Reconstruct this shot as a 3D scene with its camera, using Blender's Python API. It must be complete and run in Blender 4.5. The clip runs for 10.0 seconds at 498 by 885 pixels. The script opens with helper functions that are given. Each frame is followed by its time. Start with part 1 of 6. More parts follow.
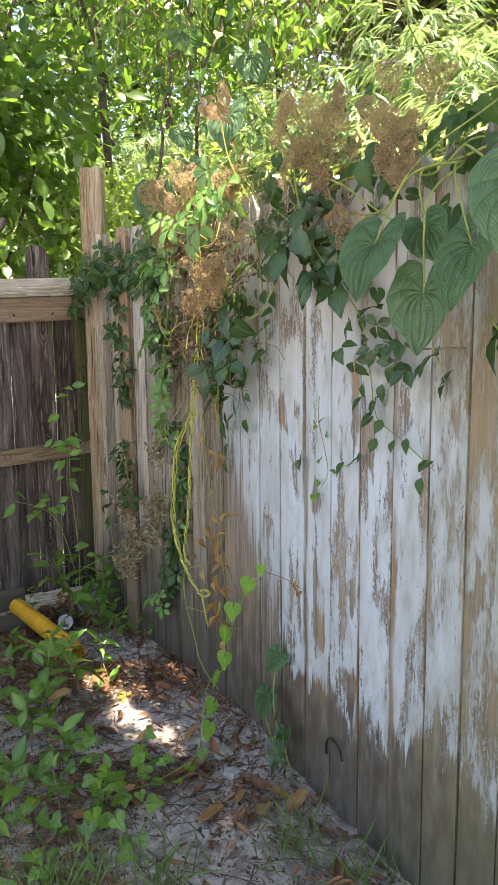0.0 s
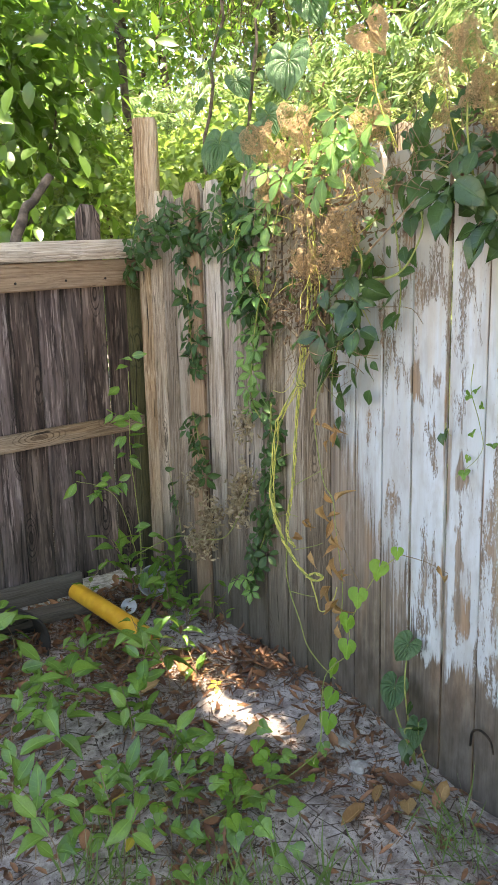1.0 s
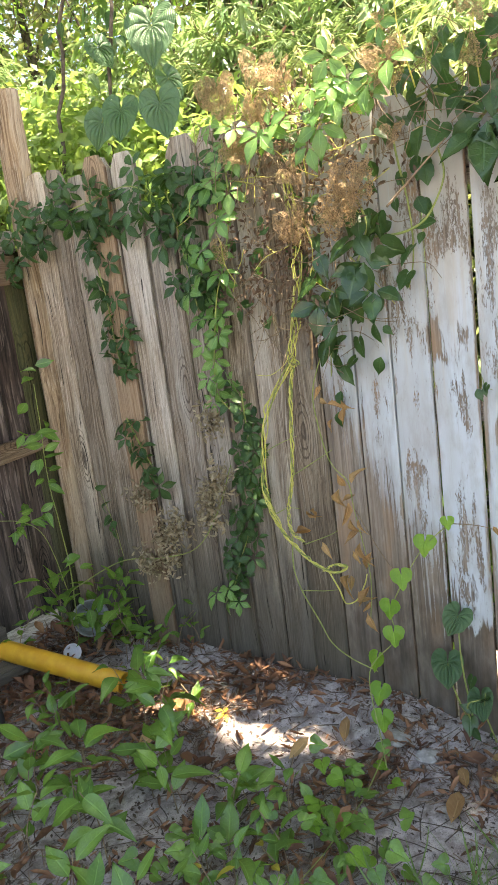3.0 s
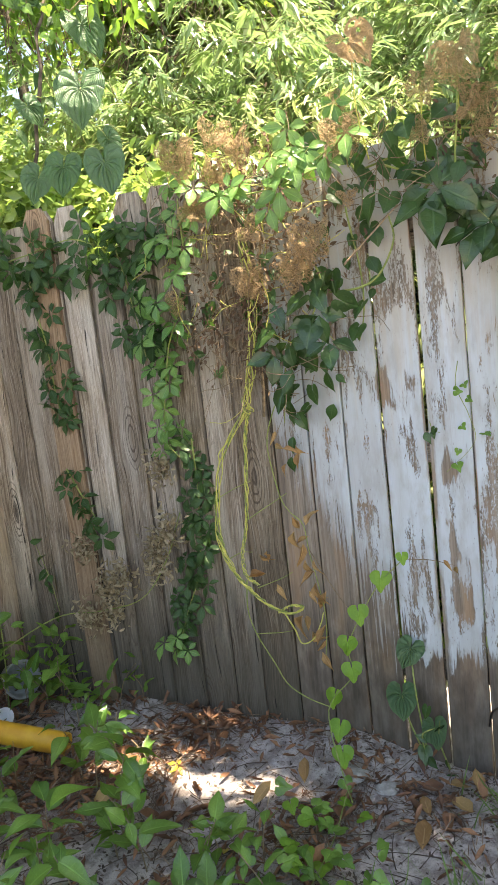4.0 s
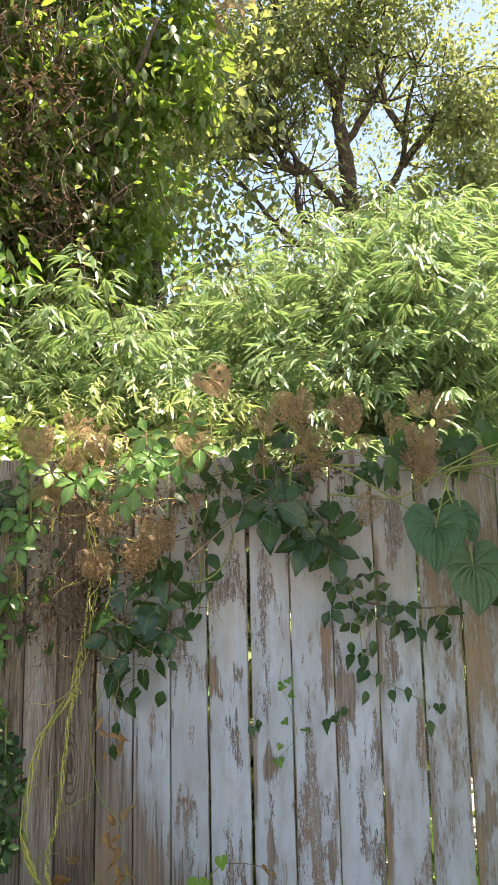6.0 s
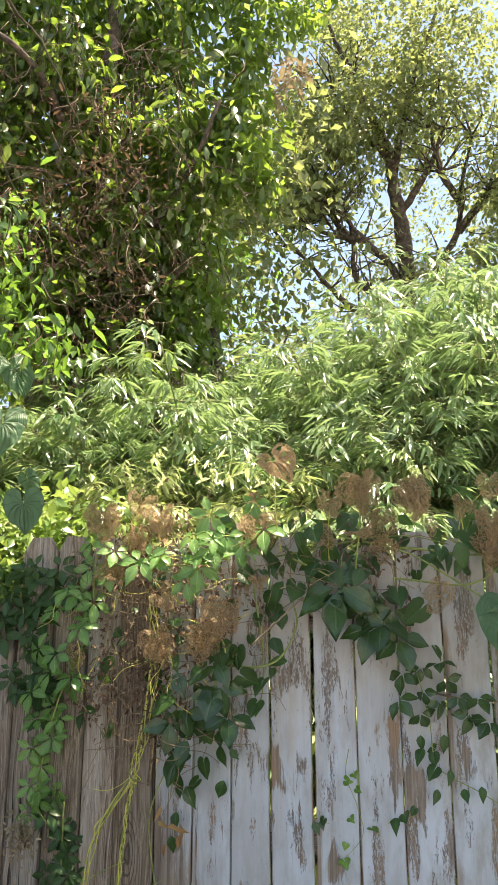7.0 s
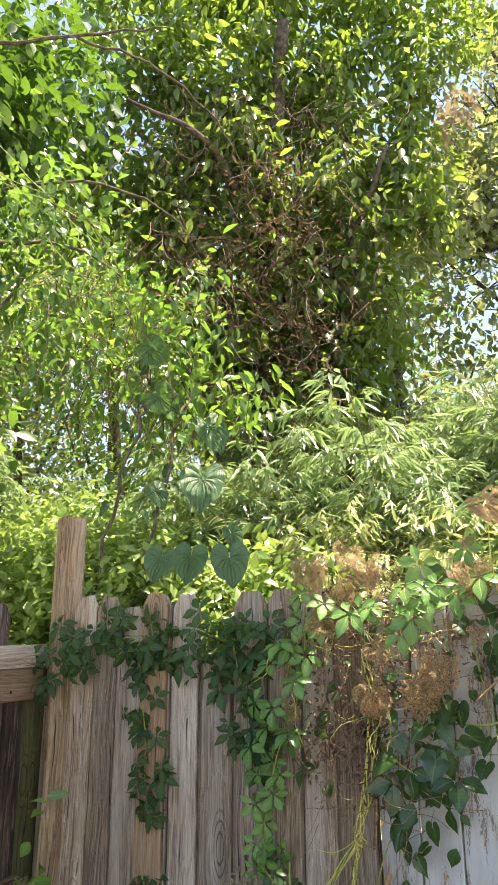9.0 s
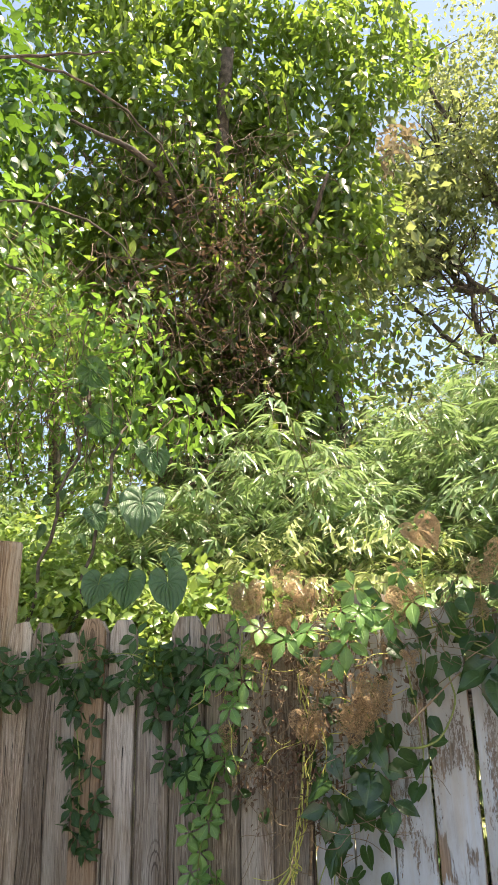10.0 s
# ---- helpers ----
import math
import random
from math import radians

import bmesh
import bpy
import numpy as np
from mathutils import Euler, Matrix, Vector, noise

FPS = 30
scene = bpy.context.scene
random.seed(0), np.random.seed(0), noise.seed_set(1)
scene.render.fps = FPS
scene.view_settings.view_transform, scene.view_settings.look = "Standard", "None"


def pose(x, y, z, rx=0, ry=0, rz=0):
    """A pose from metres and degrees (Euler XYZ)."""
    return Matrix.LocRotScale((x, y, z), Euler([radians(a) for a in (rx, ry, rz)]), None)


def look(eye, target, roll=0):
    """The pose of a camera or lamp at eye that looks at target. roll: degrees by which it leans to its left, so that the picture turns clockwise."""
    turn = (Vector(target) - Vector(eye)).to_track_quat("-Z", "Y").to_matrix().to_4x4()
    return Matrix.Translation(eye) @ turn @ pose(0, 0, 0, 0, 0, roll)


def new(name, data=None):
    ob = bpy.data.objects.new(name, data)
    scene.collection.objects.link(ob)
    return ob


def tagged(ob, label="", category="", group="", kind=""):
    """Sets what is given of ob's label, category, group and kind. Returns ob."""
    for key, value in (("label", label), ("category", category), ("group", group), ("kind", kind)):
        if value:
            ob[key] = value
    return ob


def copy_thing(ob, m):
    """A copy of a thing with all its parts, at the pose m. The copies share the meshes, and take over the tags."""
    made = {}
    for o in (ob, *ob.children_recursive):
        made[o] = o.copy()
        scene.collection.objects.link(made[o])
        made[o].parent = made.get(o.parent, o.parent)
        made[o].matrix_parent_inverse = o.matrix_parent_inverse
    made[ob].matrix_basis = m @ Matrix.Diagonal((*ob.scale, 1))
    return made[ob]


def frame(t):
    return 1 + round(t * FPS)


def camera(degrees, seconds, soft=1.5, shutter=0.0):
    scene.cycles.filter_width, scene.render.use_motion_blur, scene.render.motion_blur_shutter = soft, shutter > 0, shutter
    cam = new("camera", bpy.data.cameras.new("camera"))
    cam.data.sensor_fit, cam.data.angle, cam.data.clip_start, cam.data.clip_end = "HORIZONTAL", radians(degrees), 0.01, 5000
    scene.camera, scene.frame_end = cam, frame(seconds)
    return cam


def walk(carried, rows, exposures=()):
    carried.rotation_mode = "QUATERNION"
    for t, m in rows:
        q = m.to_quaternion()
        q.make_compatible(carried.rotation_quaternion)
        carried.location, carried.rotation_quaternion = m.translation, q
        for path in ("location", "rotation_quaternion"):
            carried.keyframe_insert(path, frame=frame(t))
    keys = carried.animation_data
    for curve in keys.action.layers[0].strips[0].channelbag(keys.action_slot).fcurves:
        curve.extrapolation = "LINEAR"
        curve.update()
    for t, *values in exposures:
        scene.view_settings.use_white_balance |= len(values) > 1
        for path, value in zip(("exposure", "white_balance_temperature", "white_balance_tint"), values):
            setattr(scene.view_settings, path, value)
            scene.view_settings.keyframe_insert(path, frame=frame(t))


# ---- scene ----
cam = camera(37.1, 10.0, soft=0.9)
PATH = [
    (0, (0.223, 0.278, 1.391), (1.278, 1.953, 1.104), -0.6),
    (0.5, (0.148, 0.476, 1.376), (1.153, 2.171, 1.033), -0.7),
    (1, (-0.047, 0.688, 1.393), (1.065, 2.307, 1.015), -1.4),
    (1.5, (-0.111, 0.917, 1.345), (1.117, 2.45, 0.967), -3.1),
    (2, (-0.122, 1.161, 1.333), (1.205, 2.61, 0.957), -5.0),
    (2.5, (-0.195, 1.263, 1.367), (1.218, 2.622, 0.967), -6.3),
    (2.7, (-0.251, 1.282, 1.362), (1.215, 2.58, 0.951), -6.7),
    (3.8, (-0.546, 1.464, 1.372), (1.163, 2.444, 1.028), -7.1),
    (4, (-0.532, 1.487, 1.369), (1.215, 2.412, 1.065), -6.5),
    (4.5, (-0.523, 1.506, 1.39), (1.325, 2.253, 1.219), -5.1),
    (5, (-0.613, 1.505, 1.438), (1.306, 2.068, 1.442), -3.5),
    (5.5, (-0.698, 1.564, 1.493), (1.253, 1.964, 1.674), -1.8),
    (5.7, (-0.705, 1.575, 1.488), (1.245, 1.947, 1.732), -1.4),
    (6.8, (-0.707, 1.602, 1.563), (1.195, 2.036, 2.001), -0.2),
    (7, (-0.712, 1.613, 1.567), (1.17, 2.105, 2.033), -0.0),
    (7.5, (-0.723, 1.636, 1.539), (1.085, 2.295, 2.084), 0.3),
    (8, (-0.724, 1.662, 1.563), (1.026, 2.457, 2.117), 0.3),
    (8.5, (-0.722, 1.675, 1.576), (0.982, 2.558, 2.139), 0.1),
    (9, (-0.722, 1.663, 1.583), (0.948, 2.595, 2.166), -0.1),
    (9.5, (-0.718, 1.651, 1.591), (0.949, 2.576, 2.192), -0.4),
    (10, (-0.729, 1.641, 1.594), (0.996, 2.431, 2.227), -1.1),
]
walk(cam, [(t, look(eye, target, roll)) for t, eye, target, roll in PATH], exposures=[(0.0, 2.38, 8050, 13), (1.0, 2.70, 8200, 13), (2.6, 2.64, 8250, 13), (4.5, 2.23, 8150, 13), (5.5, 1.79, 8050, 13), (7.5, 1.85, 7900, 14), (9.0, 1.98, 7850, 15), (10.0, 1.76, 7850, 15)])

# ---- light ----
SUN_EL, SUN_DIR = 75.0, Vector((0.10, -1.0, 0.0)).normalized()
sun_from = Vector((SUN_DIR.x * math.cos(radians(SUN_EL)), SUN_DIR.y * math.cos(radians(SUN_EL)), math.sin(radians(SUN_EL))))
sun = new("sun", bpy.data.lights.new("sun", "SUN"))
sun.data.energy, sun.data.angle, sun.data.color = 5.0, radians(0.6), (1.0, 0.95, 0.86)
sun.matrix_world = look(sun_from * 30, (0, 0, 0))
world = bpy.data.worlds.new("sky")
scene.world = world
world.use_nodes = True
wn = world.node_tree
sky = wn.nodes.new("ShaderNodeTexSky")
sky.sky_type, sky.sun_disc = "NISHITA", False
sky.sun_elevation = radians(SUN_EL)
sky.sun_rotation = math.atan2(SUN_DIR.x, SUN_DIR.y)
wn.links.new(sky.outputs[0], wn.nodes["Background"].inputs[0])
wn.nodes["Background"].inputs[1].default_value = 0.115

# ---- materials ----
rng = np.random.default_rng(7)


class Nodes:
    """A short way to write node trees: a socket given as an input is linked, a value is set."""

    def __init__(self, name):
        self.mat = bpy.data.materials.new(name)
        self.mat.use_nodes = True
        self.tree = self.mat.node_tree
        self.tree.nodes.clear()

    def add(self, kind, ins=(), **props):
        node = self.tree.nodes.new("ShaderNode" + kind)
        if "operation" in props:
            node.operation = props["operation"]
        if "name" in props:
            node.attribute_name = props["name"]
        if "feature" in props:
            node.feature = props["feature"]
        if "interpolation" in props:
            node.interpolation_type = props["interpolation"]
        for key, value in dict(ins).items():
            if isinstance(value, bpy.types.NodeSocket):
                self.tree.links.new(value, node.inputs[key])
            else:
                node.inputs[key].default_value = value
        return node

    def noise(self, vec, scale, detail=4.0, rough=0.55):
        return self.add("TexNoise", {"Vector": vec, "Scale": scale, "Detail": detail, "Roughness": rough}).outputs["Fac"]

    def math(self, op, a, b=0.0):
        return self.add("Math", {0: a, 1: b}, operation=op).outputs[0]

    def ramp(self, fac, lo, hi):
        return self.add("MapRange", {"Value": fac, "From Min": lo, "From Max": hi}, interpolation="SMOOTHSTEP").outputs[0]

    def mix(self, fac, a, b, kind="MIX"):
        node = self.tree.nodes.new("ShaderNodeMix")
        node.data_type, node.blend_type = "RGBA", kind
        for slot, value in ((0, fac), (6, a), (7, b)):
            if isinstance(value, bpy.types.NodeSocket):
                self.tree.links.new(value, node.inputs[slot])
            else:
                node.inputs[slot].default_value = (*value, 1.0) if slot else value
        return node.outputs[2]

    def mapped(self, vec, scale, loc=(0, 0, 0)):
        return self.add("Mapping", {"Vector": vec, "Scale": scale, "Location": loc}).outputs[0]

    def bump(self, height, strength, distance=0.01):
        return self.add("Bump", {"Height": height, "Strength": strength, "Distance": distance}).outputs[0]

    def close(self, shader):
        self.add("OutputMaterial", {"Surface": shader})
        return self.mat


def leaf_material(name, dark, light, through_colour, share=0.4, rough=0.42, random="island", vein=0.0, spots=None, gloss=0.5, blemish=0.25, ribs=0):
    """A leaf: a waxy face, and light that passes through the blade."""
    n = Nodes(name)
    if random == "island":
        r = n.add("NewGeometry").outputs["Random Per Island"]
    else:
        r = n.add("ObjectInfo").outputs["Random"]
    pos = n.add("NewGeometry").outputs["Position"]
    blot = n.noise(pos, 38.0, 3.0)
    fine = n.noise(pos, 240.0, 2.0)
    base = n.mix(r, dark, light)
    base = n.mix(n.math("MULTIPLY", n.ramp(blot, 0.45, 0.75), blemish), base, [min(1, c * 1.7 + 0.01) for c in light])
    base = n.mix(n.math("MULTIPLY", n.ramp(fine, 0.35, 0.7), 0.25), base, [c * 0.55 for c in dark])
    if spots:
        base = n.mix(n.math("MULTIPLY", n.ramp(n.noise(pos, 70.0, 5.0, 0.7), 0.60, 0.68), 0.85), base, spots)
    bump = n.bump(n.noise(pos, 130.0, 3.0), 0.25 + vein, 0.004)
    if random == "object" and not ribs:
        rib = n.add("Attribute", name="rib").outputs["Fac"]
        along = n.add("Attribute", name="along").outputs["Fac"]
        side_vein = n.ramp(n.math("ABSOLUTE", n.math("SINE", n.math("MULTIPLY", n.math("SUBTRACT", along, n.math("MULTIPLY", rib, 0.16)), 26.0))), 0.20, 0.04)
        veins = n.math("MAXIMUM", n.ramp(rib, 0.13, 0.03), n.math("MULTIPLY", side_vein, 0.45))
        base = n.mix(n.math("MULTIPLY", veins, 0.5), base, [min(1, c * 1.5 + 0.02) for c in light])
        base = n.mix(n.math("MULTIPLY", n.ramp(rib, 0.45, 1.0), 0.25), base, [c * 0.6 for c in dark])
        bump = n.add("Bump", {"Height": n.math("SUBTRACT", 1.0, veins), "Strength": 0.5, "Distance": 0.002, "Normal": bump}).outputs[0]
    if ribs:
        fan = n.add("Attribute", name="fan").outputs["Fac"]
        wave = n.math("ABSOLUTE", n.math("SINE", n.math("MULTIPLY", n.math("SUBTRACT", fan, 0.5), ribs * 2 * radians(158))))
        line = n.ramp(wave, 0.22, 0.02)
        base = n.mix(n.math("MULTIPLY", line, 0.32), base, (0.024, 0.060, 0.034))
        reach = n.add("Attribute", name="reach").outputs["Fac"]
        cross = n.math("ABSOLUTE", n.math("SINE", n.math("ADD", n.math("MULTIPLY", reach, 44.0), n.math("MULTIPLY", wave, 1.6))))
        quilt = n.math("ADD", n.math("POWER", wave, 0.5), n.math("MULTIPLY", n.math("POWER", cross, 0.5), 0.30))
        bump = n.add("Bump", {"Height": quilt, "Strength": 0.9, "Distance": 0.005, "Normal": bump}).outputs[0]
    face = n.add("BsdfPrincipled", {"Base Color": base, "Roughness": rough, "Specular IOR Level": gloss, "Normal": bump}).outputs[0]
    tint = n.mix(r, through_colour, [c * 0.6 for c in through_colour])
    back = n.add("BsdfTranslucent", {"Color": tint, "Normal": bump}).outputs[0]
    return n.close(n.add("MixShader", {0: share, 1: face, 2: back}).outputs[0])


def wood_material(name, dark, light, grey, foot_dark=0.0, streak=(70, 70, 2.2), rough=0.82, fresh=0.0, pale=0.4):
    """Sawn board: grain along z, weather stains, grey bleaching, darker towards the ground."""
    n = Nodes(name)
    obj = n.add("TexCoord").outputs["Object"]
    rand = n.add("ObjectInfo").outputs["Random"]
    shift = n.add("CombineXYZ", {0: n.math("MULTIPLY", rand, 13.0), 1: n.math("MULTIPLY", rand, 7.0), 2: n.math("MULTIPLY", rand, 29.0)}).outputs[0]
    vec = n.add("VectorMath", {0: obj, 1: shift}, operation="ADD").outputs[0]
    bend = n.add("VectorMath", {0: vec, 1: n.add("VectorMath", {0: n.add("TexNoise", {"Vector": n.mapped(vec, (9, 9, 2.5)), "Scale": 1.0, "Detail": 2.0}).outputs["Color"], "Scale": 0.05}, operation="SCALE").outputs[0]}, operation="ADD").outputs[0]
    grain = n.noise(n.mapped(bend, (streak[0] * 2.2, streak[1] * 2.2, streak[2] * 1.3)), 1.0, 5.0, 0.65)
    lines = n.noise(n.mapped(bend, (streak[0] * 6, streak[1] * 6, streak[2] * 3)), 1.0, 3.0, 0.6)
    broad = n.noise(n.mapped(vec, (16, 16, 2.0)), 1.0, 4.0)
    rings = n.math("ABSOLUTE", n.math("SINE", n.math("MULTIPLY", n.noise(n.mapped(vec, (11, 11, 0.75)), 1.0, 1.5, 0.4), 62.0)))
    col = n.mix(n.ramp(grain, 0.30, 0.70), dark, light)
    col = n.mix(n.math("MULTIPLY", n.ramp(broad, 0.4, 0.66), pale), col, grey)
    col = n.mix(n.math("MULTIPLY", n.ramp(rings, 0.42, 0.10), 0.18), col, [c * 0.75 for c in dark])
    col = n.mix(n.math("MULTIPLY", n.ramp(lines, 0.56, 0.66), 0.45), col, [c * 0.35 for c in dark])
    col = n.mix(n.math("MULTIPLY", n.ramp(n.noise(n.mapped(bend, (streak[0] * 3, streak[1] * 3, streak[2] * 2)), 1.0, 4.0, 0.6), 0.54, 0.66), max(pale * 0.7, fresh)), col, [min(0.75, c * 1.35) for c in grey])
    tone = n.math("ADD", n.math("MULTIPLY", rand, 0.50), 0.66)
    warm = n.math("FRACT", n.math("MULTIPLY", rand, 7.3))
    col = n.mix(1.0, col, n.add("CombineColor", {0: tone, 1: n.math("MULTIPLY", tone, n.math("ADD", 0.92, n.math("MULTIPLY", warm, 0.08))), 2: n.math("MULTIPLY", tone, n.math("ADD", 0.80, n.math("MULTIPLY", warm, 0.2)))}).outputs[0], "MULTIPLY")
    width = n.math("ABSOLUTE", n.add("SeparateXYZ", {0: obj}).outputs[1])
    worn = n.math("MULTIPLY", n.ramp(n.math("ADD", width, n.math("MULTIPLY", n.noise(n.mapped(vec, (30, 30, 6)), 1.0, 5.0, 0.7), 0.022)), 0.0600, 0.0680), n.ramp(broad, 0.38, 0.58))
    col = n.mix(n.math("MULTIPLY", worn, 0.85), col, n.mix(grain, [c * 0.25 for c in dark], [c * 0.9 for c in dark]))
    if foot_dark:
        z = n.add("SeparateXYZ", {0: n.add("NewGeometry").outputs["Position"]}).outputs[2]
        # Colour gets darker towards the ground, with an uneven border.
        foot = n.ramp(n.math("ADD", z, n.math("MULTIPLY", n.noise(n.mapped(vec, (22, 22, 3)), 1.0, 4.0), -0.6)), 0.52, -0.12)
        col = n.mix(n.math("MULTIPLY", foot, foot_dark), col, n.mix(grain, (0.03, 0.028, 0.022), (0.09, 0.085, 0.07)))
    cell = n.add("TexVoronoi", {"Vector": n.mapped(vec, (9, 9, 2.6)), "Scale": 1.0})
    chosen = n.ramp(n.add("SeparateColor", {0: cell.outputs["Color"]}).outputs[0], 0.62, 0.66)
    knot = n.math("MULTIPLY", n.ramp(n.math("ADD", cell.outputs["Distance"], n.math("MULTIPLY", grain, 0.10)), 0.19, 0.11), chosen)
    col = n.mix(n.math("MULTIPLY", knot, 0.8), col, [c * 0.5 for c in dark])
    swirl = n.math("ABSOLUTE", n.math("SINE", n.math("MULTIPLY", n.math("ADD", cell.outputs["Distance"], n.math("MULTIPLY", grain, 0.06)), 46.0)))
    near = n.math("MULTIPLY", n.ramp(cell.outputs["Distance"], 0.42, 0.22), chosen)
    col = n.mix(n.math("MULTIPLY", n.math("MULTIPLY", near, n.ramp(swirl, 0.55, 0.25)), 0.75), col, [c * 0.5 for c in dark])
    crack = n.ramp(n.noise(n.mapped(bend, (95, 95, 1.1)), 1.0, 2.0, 0.5), 0.66, 0.72)
    col = n.mix(n.math("MULTIPLY", crack, 0.9), col, (0.012, 0.010, 0.008))
    height = n.math("SUBTRACT", n.math("ADD", grain, n.math("MULTIPLY", lines, -0.8)), n.math("MULTIPLY", crack, 1.2))
    return n.close(n.add("BsdfPrincipled", {"Base Color": col, "Roughness": rough, "Specular IOR Level": 0.25, "Normal": n.bump(height, 0.7, 0.006)}).outputs[0])


def painted_material(name):
    """Old boards with thin white paint: chalky, flaked along the grain, worn off at the foot and towards the bare boards."""
    n = Nodes(name)
    obj = n.add("TexCoord").outputs["Object"]
    rand = n.add("ObjectInfo").outputs["Random"]
    shift = n.add("CombineXYZ", {0: n.math("MULTIPLY", rand, 17.0), 1: n.math("MULTIPLY", rand, 5.0), 2: n.math("MULTIPLY", rand, 41.0)}).outputs[0]
    vec = n.add("VectorMath", {0: obj, 1: shift}, operation="ADD").outputs[0]
    sep = n.add("SeparateXYZ", {0: n.add("NewGeometry").outputs["Position"]})
    y, z = sep.outputs[1], sep.outputs[2]
    grain = n.noise(n.mapped(vec, (130, 130, 3.0)), 1.0, 5.0, 0.65)
    lines = n.noise(n.mapped(vec, (300, 300, 5)), 1.0, 3.0, 0.6)
    broad = n.noise(n.mapped(vec, (13, 13, 2.4)), 1.0, 4.0)
    blotch = n.noise(n.mapped(vec, (26, 26, 9)), 1.0, 5.0, 0.6)
    grit = n.noise(n.mapped(vec, (300, 300, 110)), 1.0, 4.0, 0.7)
    # bare wood below the paint
    wood = n.mix(n.ramp(grain, 0.30, 0.72), (0.13, 0.105, 0.085), (0.30, 0.25, 0.20))
    wood = n.mix(n.math("MULTIPLY", n.ramp(broad, 0.46, 0.66), 0.7), wood, (0.33, 0.215, 0.13))
    wood = n.mix(n.math("MULTIPLY", n.ramp(blotch, 0.52, 0.72), 0.45), wood, (0.36, 0.33, 0.29))
    wood = n.mix(n.math("MULTIPLY", n.ramp(lines, 0.58, 0.70), 0.4), wood, (0.06, 0.048, 0.038))
    foot = n.ramp(n.math("ADD", z, n.math("MULTIPLY", n.math("SUBTRACT", blotch, 0.5), 0.35)), 0.62, 0.16)
    wood = n.mix(n.math("MULTIPLY", foot, 0.85), wood, n.mix(n.ramp(blotch, 0.30, 0.70), (0.046, 0.039, 0.033), (0.105, 0.093, 0.080)))
    # the paint and where it has gone
    obj_y = n.add("SeparateXYZ", {0: obj}).outputs[1]
    ragged = n.noise(n.mapped(vec, (150, 150, 30)), 1.0, 6.0, 0.7)
    streaks = n.noise(n.mapped(vec, (60, 60, 2.4)), 1.0, 3.0, 0.6)
    patch = n.noise(n.mapped(vec, (10, 10, 3.4)), 1.0, 2.0, 0.45)
    gone = n.math("ADD", n.math("ADD", patch, n.math("MULTIPLY", ragged, 0.24)), n.math("MULTIPLY", streaks, 0.16))
    gone = n.ramp(gone, 0.825, 0.87)
    zone = n.ramp(n.noise(n.mapped(vec, (17, 17, 3.4)), 1.0, 3.0), 0.46, 0.66)
    wear = n.math("ADD", n.math("MULTIPLY", zone, 0.19), n.math("MULTIPLY", n.ramp(z, 1.0, 0.40), 0.05))
    scratch = n.ramp(n.math("ADD", n.math("ADD", n.math("MULTIPLY", ragged, 0.55), n.math("MULTIPLY", grit, 0.45)), wear), 0.63, 0.70)
    edge_at = n.math("ADD", n.math("ABSOLUTE", n.math("ADD", obj_y, n.math("MULTIPLY", n.math("SUBTRACT", rand, 0.5), 0.03))), n.math("ADD", n.math("MULTIPLY", streaks, 0.022), n.math("MULTIPLY", ragged, 0.016)))
    strip = n.math("MULTIPLY", n.ramp(edge_at, 0.070, 0.082), n.ramp(n.noise(n.mapped(vec, (7, 7, 2.3)), 1.0, 2.0), 0.48, 0.60))
    sill = n.math("MULTIPLY", n.math("MAXIMUM", n.math("SUBTRACT", y, 2.07), 0.0), 1.55)
    over = n.math("SUBTRACT", z, sill)
    wander = n.math("ADD", n.math("MULTIPLY", n.math("SUBTRACT", patch, 0.5), 0.50), n.math("ADD", n.math("MULTIPLY", n.math("SUBTRACT", ragged, 0.5), 0.14), n.math("MULTIPLY", n.math("SUBTRACT", streaks, 0.5), 0.24)))
    frayed = n.math("MULTIPLY", n.math("MULTIPLY", n.math("SUBTRACT", grain, 0.5), n.ramp(y, 2.04, 2.16)), 1.3)
    low = n.ramp(n.math("ADD", n.math("ADD", over, wander), frayed), 0.38, 0.325)
    thin = n.math("MULTIPLY", n.ramp(y, 2.02, 2.30), n.ramp(n.math("ADD", over, wander), 0.62, 0.30))
    thin = n.math("MULTIPLY", thin, n.ramp(n.math("ADD", grain, n.math("MULTIPLY", ragged, 0.5)), 0.58, 0.82))
    side = n.math("MULTIPLY", n.ramp(y, 1.515, 1.500), n.ramp(n.math("ADD", broad, n.math("MULTIPLY", ragged, 0.5)), 0.70, 0.86))
    bare = n.math("MAXIMUM", n.math("MAXIMUM", gone, scratch), n.math("MAXIMUM", n.math("MAXIMUM", strip, low), n.math("MAXIMUM", side, thin)))
    cover = n.math("SUBTRACT", 1.0, bare)
    white = n.mix(n.ramp(broad, 0.3, 0.7), (0.475, 0.540, 0.590), (0.395, 0.425, 0.440))
    white = n.mix(n.math("MULTIPLY", n.ramp(blotch, 0.42, 0.70), 0.6), white, (0.315, 0.31, 0.295))
    stain = n.math("MULTIPLY", n.ramp(n.math("ADD", z, n.math("MULTIPLY", n.math("SUBTRACT", streaks, 0.5), 1.2)), 1.10, 1.55), 0.62)
    white = n.mix(stain, white, (0.43, 0.395, 0.335))
    white = n.mix(n.math("MULTIPLY", n.ramp(lines, 0.58, 0.70), 0.25), white, (0.30, 0.285, 0.265))
    col = n.mix(cover, wood, white)
    speck = n.math("MULTIPLY", n.ramp(grit, 0.66, 0.72), n.ramp(blotch, 0.40, 0.60))
    col = n.mix(n.math("MULTIPLY", speck, 0.7), col, (0.11, 0.10, 0.095))
